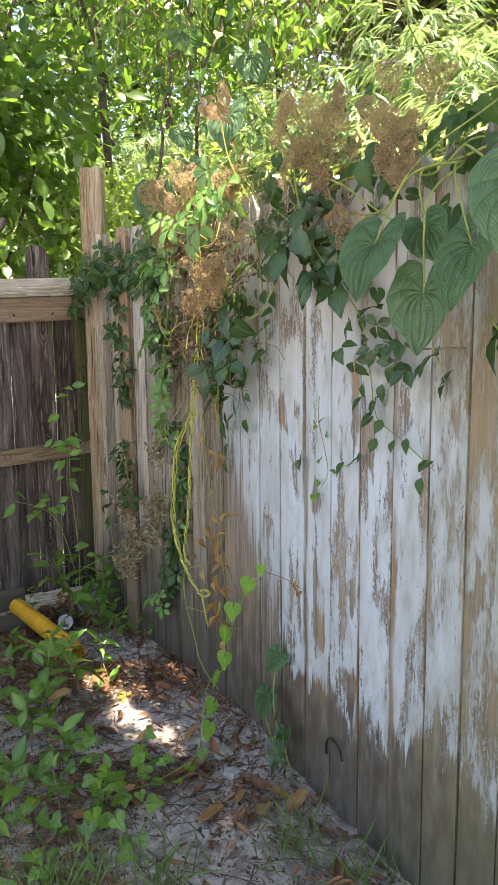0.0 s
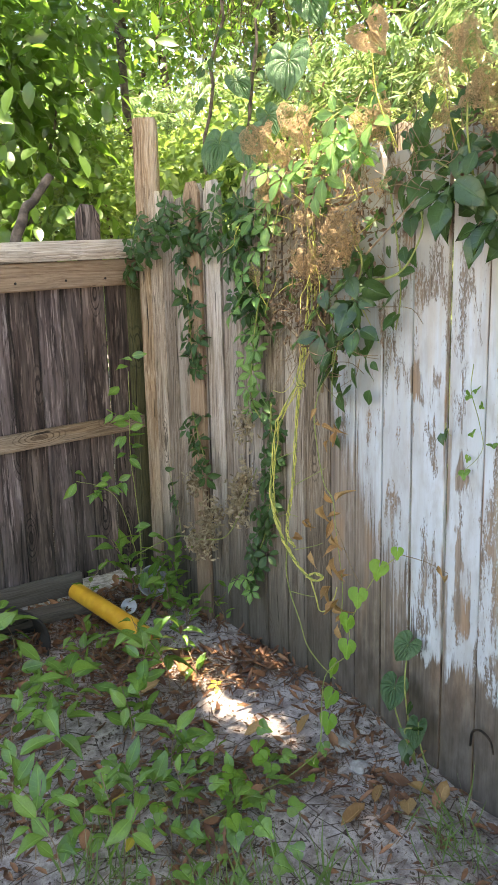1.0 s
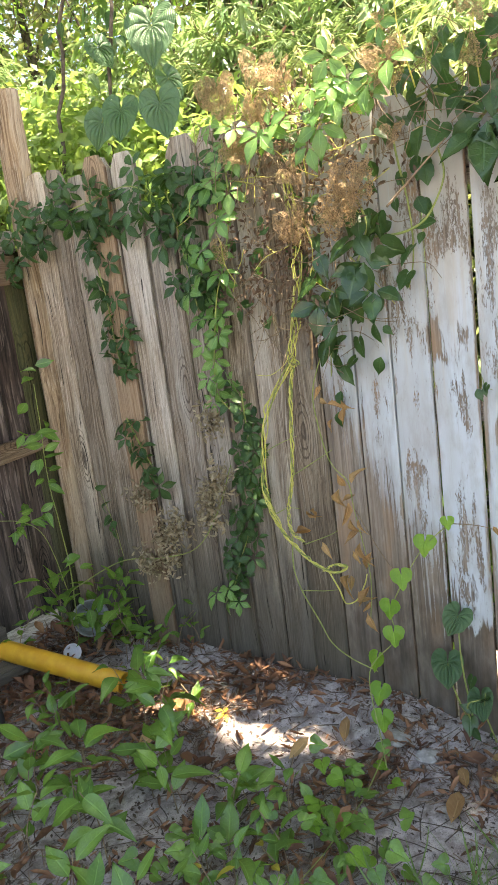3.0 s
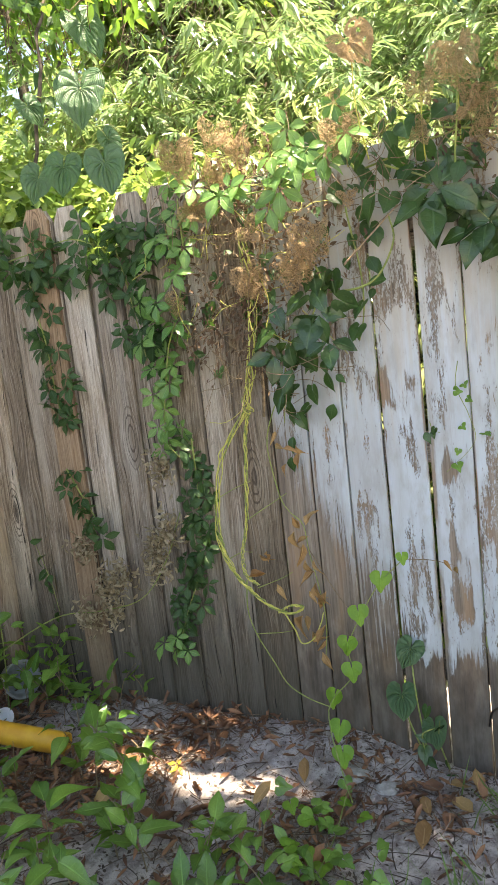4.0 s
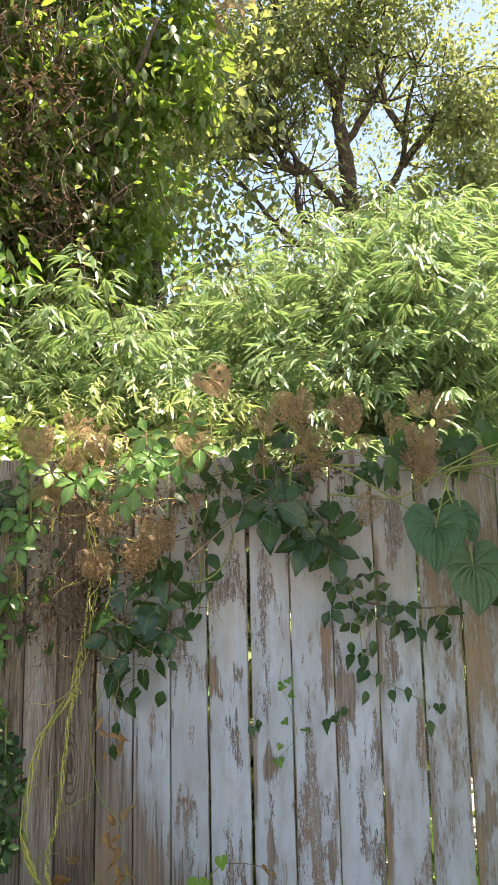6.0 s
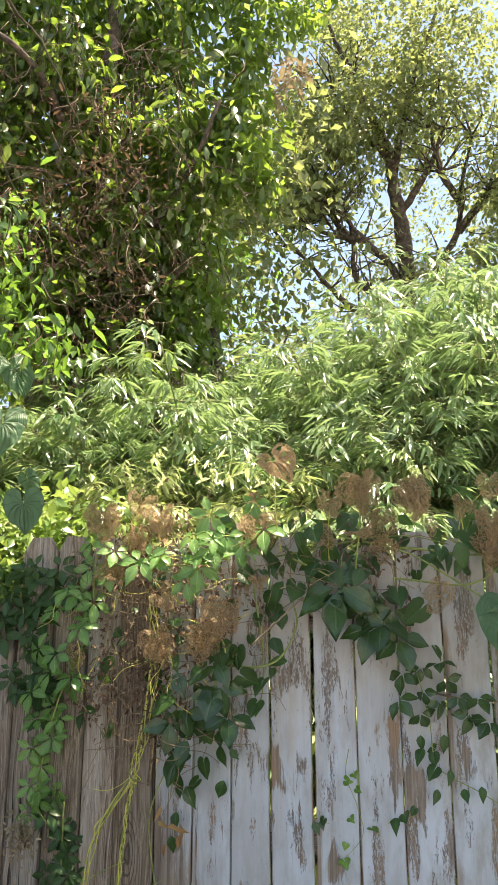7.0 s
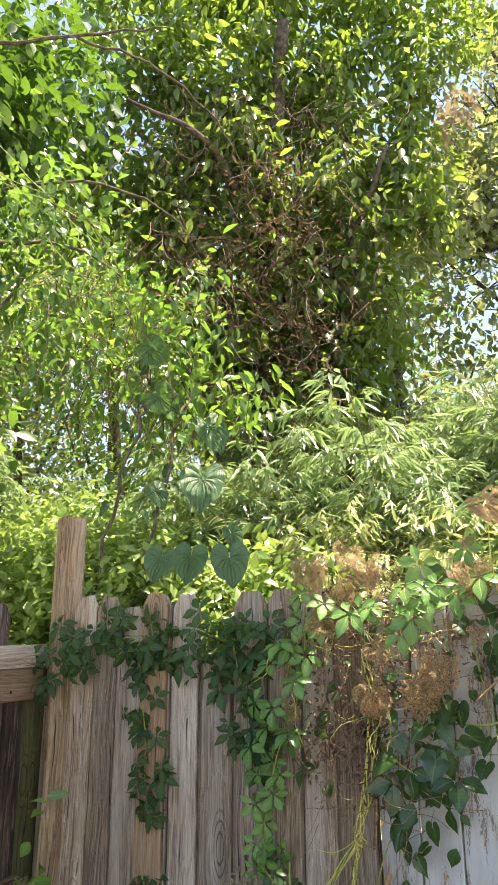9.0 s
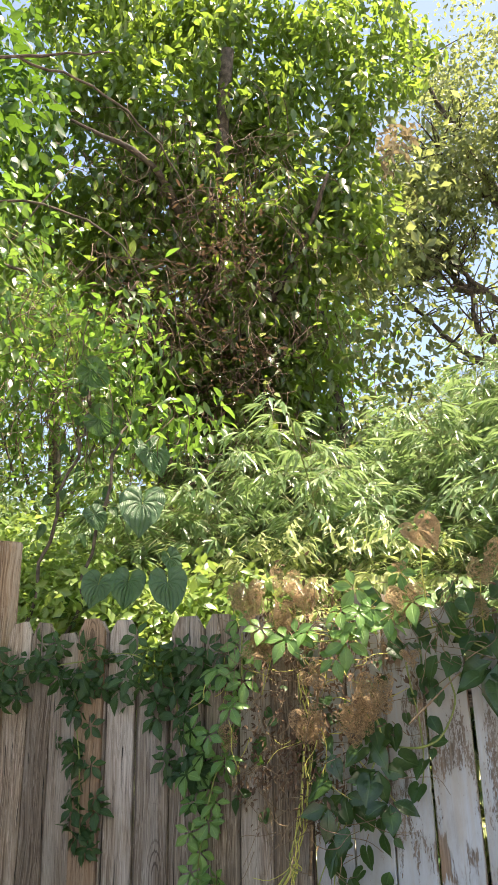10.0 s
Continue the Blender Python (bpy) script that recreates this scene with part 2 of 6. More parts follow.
    rim = n.math("MULTIPLY", n.ramp(n.math("ADD", n.math("ABSOLUTE", obj_y), n.math("MULTIPLY", streaks, 0.016)), 0.0640, 0.0690), n.ramp(n.noise(n.mapped(vec, (5, 5, 3.0)), 1.0, 3.0), 0.42, 0.60))
    col = n.mix(rim, col, n.mix(ragged, (0.30, 0.16, 0.08), (0.10, 0.07, 0.045)))
    moss = n.math("MULTIPLY", n.ramp(n.math("ADD", n.math("MULTIPLY", y, -1.0), n.math("MULTIPLY", blotch, 0.5)), -1.45, -1.10), 0.35)
    col = n.mix(moss, col, (0.17, 0.165, 0.085))
    height = n.math("ADD", n.math("MULTIPLY", grain, 0.4), n.math("MULTIPLY", cover, 0.6))
    return n.close(n.add("BsdfPrincipled", {"Base Color": col, "Roughness": 0.75, "Specular IOR Level": 0.3, "Normal": n.bump(height, 0.6, 0.004)}).outputs[0])


def plain_material(name, a, b, scale=30.0, rough=0.6, metal=0.0, bump=0.2, gloss=0.5, dirt=None, random=0.0):
    n = Nodes(name)
    pos = n.add("TexCoord").outputs["Object"]
    f = n.noise(pos, scale, 5.0, 0.6)
    col = n.mix(n.ramp(f, 0.35, 0.7), a, b)
    if random:
        col = n.mix(n.math("MULTIPLY", n.add("NewGeometry").outputs["Random Per Island"], random), col, [c * 0.35 for c in a])
    if dirt:
        col = n.mix(n.ramp(n.noise(pos, scale * 0.35, 6.0, 0.65), 0.48, 0.72), col, dirt)
    return n.close(n.add("BsdfPrincipled", {"Base Color": col, "Roughness": rough, "Metallic": metal, "Specular IOR Level": gloss, "Normal": n.bump(f, bump, 0.004)}).outputs[0])


def soil_material():
    n = Nodes("sandy_soil")
    pos = n.add("NewGeometry").outputs["Position"]
    big = n.noise(pos, 3.2, 5.0, 0.6)
    mid = n.noise(pos, 22.0, 6.0, 0.65)
    fine = n.noise(pos, 260.0, 3.0, 0.7)
    col = n.mix(n.ramp(mid, 0.38, 0.62), (0.28, 0.24, 0.225), (0.57, 0.515, 0.495))
    col = n.mix(n.math("MULTIPLY", n.ramp(big, 0.52, 0.68), 0.3), col, (0.14, 0.105, 0.085))
    col = n.mix(n.math("MULTIPLY", n.ramp(fine, 0.52, 0.68), 0.6), col, (0.05, 0.04, 0.032))
    col = n.mix(n.math("MULTIPLY", n.ramp(n.noise(pos, 90.0, 4.0, 0.7), 0.60, 0.70), 0.6), col, (0.58, 0.54, 0.50))
    h = n.math("ADD", n.math("MULTIPLY", mid, 1.0), n.math("MULTIPLY", fine, 0.35))
    return n.close(n.add("BsdfPrincipled", {"Base Color": col, "Roughness": 0.95, "Specular IOR Level": 0.15, "Normal": n.bump(h, 0.9, 0.012)}).outputs[0])


M_SOIL = soil_material()
M_PAINT = painted_material("flaked_white_paint")
M_GREY = wood_material("weathered_grey_wood", (0.13, 0.098, 0.074), (0.45, 0.385, 0.315), (0.55, 0.525, 0.485), foot_dark=0.85, streak=(80, 80, 2.0), pale=0.65)
M_TAN = wood_material("new_tan_wood", (0.24, 0.16, 0.105), (0.43, 0.33, 0.24), (0.43, 0.37, 0.305), foot_dark=0.5, pale=0.25)
M_POST = wood_material("brown_post_wood", (0.13, 0.082, 0.048), (0.36, 0.265, 0.175), (0.40, 0.35, 0.28), foot_dark=0.5, streak=(70, 70, 1.6), pale=0.55)
M_DARK = wood_material("blackened_wood", (0.010, 0.008, 0.008), (0.105, 0.078, 0.074), (0.30, 0.255, 0.245), foot_dark=0.3, streak=(22, 22, 2.2), pale=0.30, fresh=0.4)
M_MOSS = wood_material("mossy_green_wood", (0.035, 0.045, 0.018), (0.13, 0.14, 0.06), (0.16, 0.16, 0.09), foot_dark=0.5)
M_HEART = leaf_material("broad_heart_leaf", (0.055, 0.125, 0.060), (0.095, 0.180, 0.090), (0.18, 0.40, 0.06), share=0.28, rough=0.40, random="object", vein=0.2, blemish=0.2, ribs=7.0)
M_CREEP = leaf_material("creeper_leaf", (0.018, 0.052, 0.021), (0.050, 0.110, 0.036), (0.16, 0.36, 0.05), share=0.30, rough=0.40, random="object", gloss=0.35)
M_BRIGHT = leaf_material("young_creeper_leaf", (0.075, 0.20, 0.050), (0.20, 0.36, 0.095), (0.25, 0.48, 0.08), share=0.34, rough=0.33, random="object", gloss=0.55)
M_LIME = leaf_material("lime_heart_leaf", (0.12, 0.30, 0.03), (0.20, 0.38, 0.04), (0.40, 0.66, 0.06), share=0.42, rough=0.45, random="object")
M_GLOSS = leaf_material("glossy_dark_leaf", (0.016, 0.046, 0.018), (0.050, 0.105, 0.032), (0.14, 0.28, 0.04), share=0.24, rough=0.20, random="object", gloss=0.55)
M_SEED = leaf_material("seedling_leaf", (0.045, 0.140, 0.036), (0.19, 0.36, 0.065), (0.34, 0.56, 0.08), share=0.36, rough=0.25, random="object", gloss=0.7)
M_YELLOW = leaf_material("yellowing_leaf", (0.36, 0.34, 0.04), (0.52, 0.38, 0.05), (0.7, 0.58, 0.08), share=0.35, random="object")
M_TREE = leaf_material("tree_leaf", (0.030, 0.072, 0.020), (0.105, 0.190, 0.045), (0.28, 0.53, 0.07), share=0.44, rough=0.30, gloss=0.8)
M_CLAD = leaf_material("clad_tree_leaf", (0.024, 0.052, 0.016), (0.118, 0.195, 0.042), (0.40, 0.60, 0.08), share=0.44, rough=0.30, gloss=0.8)
M_SHADE = leaf_material("dark_tree_leaf", (0.02, 0.06, 0.015), (0.06, 0.14, 0.025), (0.2, 0.4, 0.04), share=0.3, rough=0.4)
M_BAMBOO = leaf_material("bamboo_leaf", (0.04, 0.115, 0.05), (0.30, 0.40, 0.22), (0.42, 0.62, 0.22), share=0.36, rough=0.27, blemish=0.4, gloss=1.0)
# Paler copy of the bamboo leaf; the sunlit look is put into its colour.
M_SUNBAMBOO = leaf_material("sunlit_bamboo_leaf", (0.16, 0.24, 0.07), (0.52, 0.53, 0.28), (0.60, 0.72, 0.24), share=0.40, rough=0.30, blemish=0.4, gloss=1.0)
M_SUNNY = leaf_material("sunny_shrub_leaf", (0.08, 0.17, 0.035), (0.25, 0.35, 0.10), (0.46, 0.64, 0.14), share=0.42, rough=0.32, gloss=0.8)
M_FAR = leaf_material("far_leaf", (0.04, 0.10, 0.022), (0.16, 0.23, 0.05), (0.44, 0.60, 0.10), share=0.45, rough=0.45)
M_OAK = leaf_material("oak_leaf", (0.055, 0.085, 0.045), (0.16, 0.20, 0.10), (0.50, 0.58, 0.18), share=0.4, rough=0.4)
def lace_material(name, dark, light, whole=0.0):
    """A rotted leaf of which a net of veins is left."""
    n = Nodes(name)
    pos = n.add("TexCoord").outputs["Object"]
    r = n.add("ObjectInfo").outputs["Random"]
    warp = n.add("VectorMath", {0: pos, 1: n.add("VectorMath", {0: n.add("TexNoise", {"Vector": pos, "Scale": 7.0, "Detail": 3.0}).outputs["Color"], "Scale": 0.16}, operation="SCALE").outputs[0]}, operation="ADD").outputs[0]
    net = n.add("TexVoronoi", {"Vector": warp, "Scale": 10.0}, feature="DISTANCE_TO_EDGE").outputs["Distance"]
    mesh_ = n.add("TexVoronoi", {"Vector": warp, "Scale": 25.0}, feature="DISTANCE_TO_EDGE").outputs["Distance"]
    fine = n.noise(warp, 34.0, 4.0, 0.7)
    patch = n.noise(pos, 4.0, 3.0, 0.6)
    col = n.mix(n.ramp(n.math("ADD", n.math("MULTIPLY", fine, 0.7), n.math("MULTIPLY", patch, 0.5)), 0.45, 0.78), dark, light)
    col = n.mix(n.math("MULTIPLY", r, 0.3), col, (0.30, 0.235, 0.18))
    col = n.mix(n.ramp(net, 0.06, 0.0), col, [min(1, c * 1.2) for c in light])
    face = n.add("BsdfPrincipled", {"Base Color": col, "Roughness": 0.9, "Specular IOR Level": 0.1, "Normal": n.bump(fine, 0.7, 0.05)}).outputs[0]
    back = n.add("BsdfTranslucent", {"Color": (*[min(1, c * 1.15) for c in light], 1)}).outputs[0]
    leaf = n.add("MixShader", {0: 0.35, 1: face, 2: back}).outputs[0]
    open_ = n.math("MULTIPLY", n.ramp(net, 0.055, 0.085), n.ramp(mesh_, 0.08, 0.13))
    hole = n.math("MULTIPLY", open_, n.ramp(n.math("ADD", patch, n.math("MULTIPLY", fine, 0.4)), 0.40 + whole, 0.50 + whole))
    return n.close(n.add("MixShader", {0: hole, 1: leaf, 2: n.add("BsdfTransparent").outputs[0]}).outputs[0])


M_DRY = lace_material("lacy_dead_leaf", (0.080, 0.048, 0.028), (0.62, 0.44, 0.255))
M_CRISP = lace_material("crisp_dead_leaf", (0.30, 0.19, 0.10), (0.62, 0.43, 0.25), 0.34)
M_WITHER = leaf_material("withered_brown_leaf", (0.05, 0.034, 0.025), (0.22, 0.15, 0.10), (0.26, 0.16, 0.09), share=0.25, rough=0.8, gloss=0.15)
M_PALE = leaf_material("pale_withered_leaf", (0.20, 0.16, 0.10), (0.50, 0.43, 0.30), (0.40, 0.32, 0.18), share=0.3, rough=0.85, gloss=0.1)
M_GOLD = leaf_material("dry_golden_leaf", (0.28, 0.155, 0.07), (0.54, 0.36, 0.17), (0.60, 0.36, 0.12), share=0.3, rough=0.7, random="object", gloss=0.2)
M_LITTER = leaf_material("fallen_leaf", (0.085, 0.045, 0.032), (0.36, 0.185, 0.10), (0.34, 0.14, 0.05), share=0.12, rough=0.75, gloss=0.3)
M_TWIG = plain_material("dry_twig", (0.08, 0.055, 0.042), (0.20, 0.145, 0.11), 60.0, 0.9, random=0.7)
M_STRAW = plain_material("dry_straw", (0.16, 0.10, 0.075), (0.38, 0.28, 0.20), 60.0, 0.9, random=0.7)
M_STEM = plain_material("green_stem", (0.16, 0.22, 0.05), (0.30, 0.33, 0.09), 50.0, 0.55)
M_YSTEM = plain_material("yellow_green_stem", (0.40, 0.40, 0.08), (0.58, 0.55, 0.15), 60.0, 0.5)
M_BSTEM = plain_material("brown_vine_stem", (0.14, 0.10, 0.06), (0.30, 0.22, 0.13), 50.0, 0.85)
M_BARK = plain_material("grey_brown_bark", (0.045, 0.035, 0.028), (0.15, 0.12, 0.095), 22.0, 0.92, bump=0.9)
M_BRANCH = plain_material("red_brown_bark", (0.07, 0.042, 0.03), (0.18, 0.115, 0.08), 30.0, 0.85, bump=0.7)
M_CULM = plain_material("bamboo_cane", (0.10, 0.14, 0.04), (0.24, 0.24, 0.10), 25.0, 0.5)
M_PIPE = plain_material("yellow_plastic", (0.60, 0.31, 0.025), (0.72, 0.42, 0.04), 14.0, 0.42, bump=0.1, dirt=(0.42, 0.22, 0.04))
M_CUP = plain_material("white_plastic", (0.72, 0.73, 0.74), (0.82, 0.82, 0.82), 40.0, 0.4, bump=0.05)
M_TUB = plain_material("clouded_plastic", (0.24, 0.26, 0.265), (0.38, 0.40, 0.40), 30.0, 0.3, bump=0.05, dirt=(0.20, 0.18, 0.15))
M_BLACK = plain_material("black_plastic", (0.006, 0.006, 0.006), (0.014, 0.014, 0.014), 20.0, 0.6)
M_IRON = plain_material("rusty_dark_wire", (0.012, 0.011, 0.010), (0.05, 0.035, 0.025), 60.0, 0.7, metal=0.4)
M_STONE = plain_material("pale_stone", (0.26, 0.245, 0.225), (0.44, 0.42, 0.39), 60.0, 0.9, bump=0.6)
M_GRASS = leaf_material("grass_blade", (0.05, 0.12, 0.03), (0.16, 0.26, 0.07), (0.3, 0.45, 0.1), share=0.35, rough=0.5)


# ---- builders ----
def thing(name, label, category, loc=(0, 0, 0), group="", kind=""):
    ob = new(name)
    ob.location = loc
    ob.empty_display_size = 0.05
    return tagged(ob, label, category, group, kind)


def part(name, mesh, material, parent, m=None, label=""):
    """One mesh object under a thing; m is its pose in the world, the parents stand untouched at their places."""
    ob = new(name, mesh)
    if material and not mesh.materials:
        mesh.materials.append(material)
    if parent:
        ob.parent = parent
        base = Matrix.Translation(-parent.location) if parent.parent is None else Matrix.Translation(-(parent.location + parent.parent.location))
        ob.matrix_basis = base @ (m if m is not None else Matrix())
    elif m is not None:
        ob.matrix_basis = m
    return tagged(ob, label)


def mesh_from(name, verts, faces, smooth=False):
    me = bpy.data.meshes.new(name)
    me.from_pydata([tuple(v) for v in verts], [], [tuple(int(i) for i in f) for f in faces])
    if smooth:
        me.polygons.foreach_set("use_smooth", [True] * len(me.polygons))
    me.update()
    return me


def scatter(name, tmpl, frames, places, smooth=False):
    """One mesh of many copies of a small template (verts, triangles)."""
    V, T = tmpl
    n, k = len(places), len(V)
    co = np.einsum("nij,kj->nki", frames, V) + np.asarray(places)[:, None, :]
    tri = (T[None] + (np.arange(n) * k)[:, None, None]).reshape(-1, 3)
    me = bpy.data.meshes.new(name)
    me.vertices.add(n * k)
    me.vertices.foreach_set("co", co.reshape(-1).astype(np.float32))
    me.loops.add(tri.size)
    me.loops.foreach_set("vertex_index", tri.reshape(-1).astype(np.int32))
    me.polygons.add(len(tri))
    me.polygons.foreach_set("loop_start", (np.arange(len(tri)) * 3).astype(np.int32))
    me.polygons.foreach_set("loop_total", np.full(len(tri), 3, np.int32))
    if smooth:
        me.polygons.foreach_set("use_smooth", np.ones(len(tri), bool))
    me.update(calc_edges=True)
    return me


def unit(a):
    return a / np.maximum(np.linalg.norm(a, axis=-1, keepdims=True), 1e-9)


def frames_of(normals, tips, sizes):
    """Frames whose z is the normal and whose y points to the tip, scaled."""
    z = unit(normals)
    y = unit(tips - z * np.sum(tips * z, -1, keepdims=True))
    x = np.cross(y, z)
    return np.stack([x, y, z], -1) * np.asarray(sizes)[:, None, None]


def place_leaf(p, normal, tip, size):
    f = frames_of(np.array([normal], float), np.array([tip], float), [1.0])[0]
    m = Matrix([[*f[0], p[0]], [*f[1], p[1]], [*f[2], p[2]], [0, 0, 0, 1]])
    return m @ Matrix.Diagonal((size, size, size, 1))


def blade(widths, fold=0.15, droop=0.1, wave=0.0):
    """A leaf of length 1 along y, with its half widths from base to tip; folded at the midrib."""
    n = len(widths)
    V, T = [], []
    for i, w in enumerate(widths):
        t = i / (n - 1)
        z = -droop * t * t
        ripple = wave * math.sin(9 * t)
        V += [(0, t, z), (-w, t, z + fold * w + ripple), (w, t, z + fold * w - ripple)]
    for i in range(n - 1):
        a, b = 3 * i, 3 * i + 3
        T += [(a, b, b + 1), (a, b + 1, a + 1), (a, a + 2, b + 2), (a, b + 2, b)]
    keep = [t for t in T if len({tuple(V[j]) for j in t}) == 3]
    return np.array(V, float), np.array(keep, int)


OVAL = blade([0.0, 0.20, 0.26, 0.19, 0.0], 0.25, 0.18)
SIMPLE = blade([0.0, 0.27, 0.0], 0.3, 0.12)
NARROW = blade([0.0, 0.08, 0.12, 0.10, 0.0], 1.0, -0.22, 0.04)
CURLED = blade([0.0, 0.14, 0.20, 0.15, 0.0], 0.9, -0.25, 0.03)
GRASSB = blade([0.016, 0.018, 0.013, 0.0], 0.3, 0.35)


def meridian(x, y):
    """Where a point of a heart leaf lies between the ribs that run in arcs from the stalk to the tip: 0 to 1, 0.5 on the midrib."""
    a, b = Vector((-x, -y)), Vector((-x, 0.672 - y))
    if a.length < 1e-5 or b.length < 1e-5:
        return 0.5
    s = math.acos(max(-1.0, min(1.0, a.dot(b) / (a.length * b.length))))
    return 0.5 + math.copysign((math.pi - s) / (2 * math.pi), x)


def heart(rings, spokes, veins=0, depth=0.02, droop=0.22, cup=0.12, lobe=0.0, crumple=0.0, holes=0.0, seed=0, waist=0.0, narrow=1.0, notch=0.34):
    """A heart-shaped blade of about unit length: petiole at the origin, tip along y."""
    r = np.random.default_rng(seed)
    V, T = [], []
    lim = radians(170)
    for i in range(rings + 1):
        q = i / rings
        for j in range(spokes + 1):
            th = -lim + 2 * lim * j / spokes
            th2 = th * (1 - 0.40 * q * math.exp(-(abs(th) / 1.7) ** 4))
            a = abs(th2)
            rad = 0.47 + 0.05 * math.cos(2 * (a - 1.9)) + 0.24 * math.exp(-(a / 0.42) ** 1.3) + 0.055 * math.exp(-((a - 0.75) / 0.4) ** 2)
            rad *= 1.0 - 0.16 * math.exp(-((a - 0.62) / 0.3) ** 2) * waist
            rad *= (1.0 - notch * math.exp(-((math.pi - a) / 0.42) ** 2)) * (1.0 + lobe * math.cos(3.2 * a))
            x, y = q * rad * math.sin(th2), q * rad * math.cos(th2)
            z = cup * abs(x) - droop * max(y, 0) ** 2 - 0.25 * droop * x * x
            if veins:
                z += depth * (abs(math.sin(veins * 5.515 * (meridian(x, y) - 0.5))) ** 0.7) * math.sin(math.pi * min(q * 1.08, 1.0)) + 0.10 * depth * math.sin(44 * q) * math.sin(math.pi * q)
            if crumple:
                v = Vector((x * 3.1 + seed * 7.7, y * 3.1, seed * 3.3))
                d = noise.noise_vector(v) * crumple + noise.noise_vector(v * 3.4) * crumple * 0.4
                x, y, z = x + d.x * 0.7, y + d.y * 0.7, z + d.z
            V.append((x * narrow, y, z))
    for i in range(rings):
        for j in range(spokes):
            a = i * (spokes + 1) + j
            b = a + spokes + 1
            if holes and noise.noise(Vector((V[a][0] * 7 + seed * 5.1, V[a][1] * 7, seed))) > 0.55 - holes - 0.15 * i / rings:
                continue
            if i:
                T.append((a, a + 1, b + 1))
            T.append((a, b + 1, b))
    return np.array(V, float), np.array(T, int)


def palmate(leaflets=5, droop=0.25, broad=1.15):
    """Five leaflets on one point, as creepers have them."""
    V, T = [], []
    for k in range(leaflets):
        ang = (k - (leaflets - 1) / 2) * 1.12
        s = 1.0 - 0.13 * abs(k - (leaflets - 1) / 2)
        bv, bt = blade([broad * w for w in (0.0, 0.11, 0.205, 0.205, 0.11, 0.0)], 0.32, droop, 0.018)
        c, n_ = math.cos(ang), math.sin(ang)
        for x, y, z in bv * s:
            y += 0.10
            V.append((x * c + y * n_, -x * n_ + y * c, z))
        T += [tuple(t + k * len(bv)) for t in bt]
    return np.array(V, float), np.array(T, int)


def leaf_mesh(name, tmpl, material, smooth=True, fan=None, round_=False):
    """fan: the spokes of a heart leaf; its map then runs round the stalk (u) and outwards (v). rib: 0 on the midrib, 1 off it."""
    me = mesh_from(name, tmpl[0], tmpl[1], smooth)
    V = tmpl[0]
    rib = np.minimum(1.0, np.abs(V[:, 0]) / 0.30) if fan or round_ else np.where(np.arange(len(V)) % 3 == 0, 0.0, 1.0)
    me.attributes.new("rib", "FLOAT", "POINT").data.foreach_set("value", rib.astype(np.float32))
    me.attributes.new("along", "FLOAT", "POINT").data.foreach_set("value", np.hypot(V[:, 0], V[:, 1]).astype(np.float32))
    if fan:
        rings = len(tmpl[0]) // (fan + 1) - 1
        me.attributes.new("fan", "FLOAT", "POINT").data.foreach_set("value", [meridian(x, y) for x, y, z in tmpl[0]])
        me.attributes.new("reach", "FLOAT", "POINT").data.foreach_set("value", [(i // (fan + 1)) / rings for i in range(len(tmpl[0]))])
    me.materials.append(material)
    return me


def curve_points(pts, per=6):
    """A smooth line through the points."""
    p = [Vector(a) for a in pts]
    p = [p[0] * 2 - p[1]] + p + [p[-1] * 2 - p[-2]]
    out = []
    for i in range(1, len(p) - 2):
        for k in range(per):
            t = k / per
            a, b, c, d = p[i - 1], p[i], p[i + 1], p[i + 2]
            out.append(0.5 * (2 * b + (c - a) * t + (2 * a - 5 * b + 4 * c - d) * t * t + (3 * b - a - 3 * c + d) * t ** 3))
    out.append(p[-2])
    return out


def tube(pts, r0, r1, sides=6, per=6, wob=0.0):
    """Vertices and faces of a tapered round stem along a smooth line."""
    line = curve_points(pts, per)
    V, F = [], []
    up = Vector((0.3, 0.2, 1)).normalized()
    for i, c in enumerate(line):
        d = (line[min(i + 1, len(line) - 1)] - line[max(i - 1, 0)]).normalized()
        s = d.cross(up)
        if s.length < 0.05:
            s = d.cross(Vector((1, 0, 0)))
        s.normalize()
        u = s.cross(d)
        r = r0 + (r1 - r0) * i / (len(line) - 1)
        if wob:
            c = c + noise.noise_vector(c * 9.0) * wob
            r *= 1 + 0.25 * noise.noise(c * 30)
        for k in range(sides):
            a = 2 * math.pi * k / sides
            V.append(c + s * (r * math.cos(a)) + u * (r * math.sin(a)))
    n = len(line)
    for i in range(n - 1):
        for k in range(sides):
            a, b = i * sides + k, i * sides + (k + 1) % sides
            F.append((a, b, b + sides, a + sides))
    F.append(tuple(range(sides))[::-1])
    F.append(tuple((n - 1) * sides + k for k in range(sides)))
    return V, F


def merged(pieces):
    V, F = [], []
    for v, f in pieces:
        o = len(V)
        V += [tuple(a) for a in v]
        F += [tuple(int(i) + o for i in g) for g in f]
    return V, F


def stem(name, pts, r0, r1, material, parent, sides=6, wob=0.0, per=6, label=""):
    v, f = tube(pts, r0, r1, sides, per, wob)
    return part(name, mesh_from(name, v, f, True), material, parent, None, label)


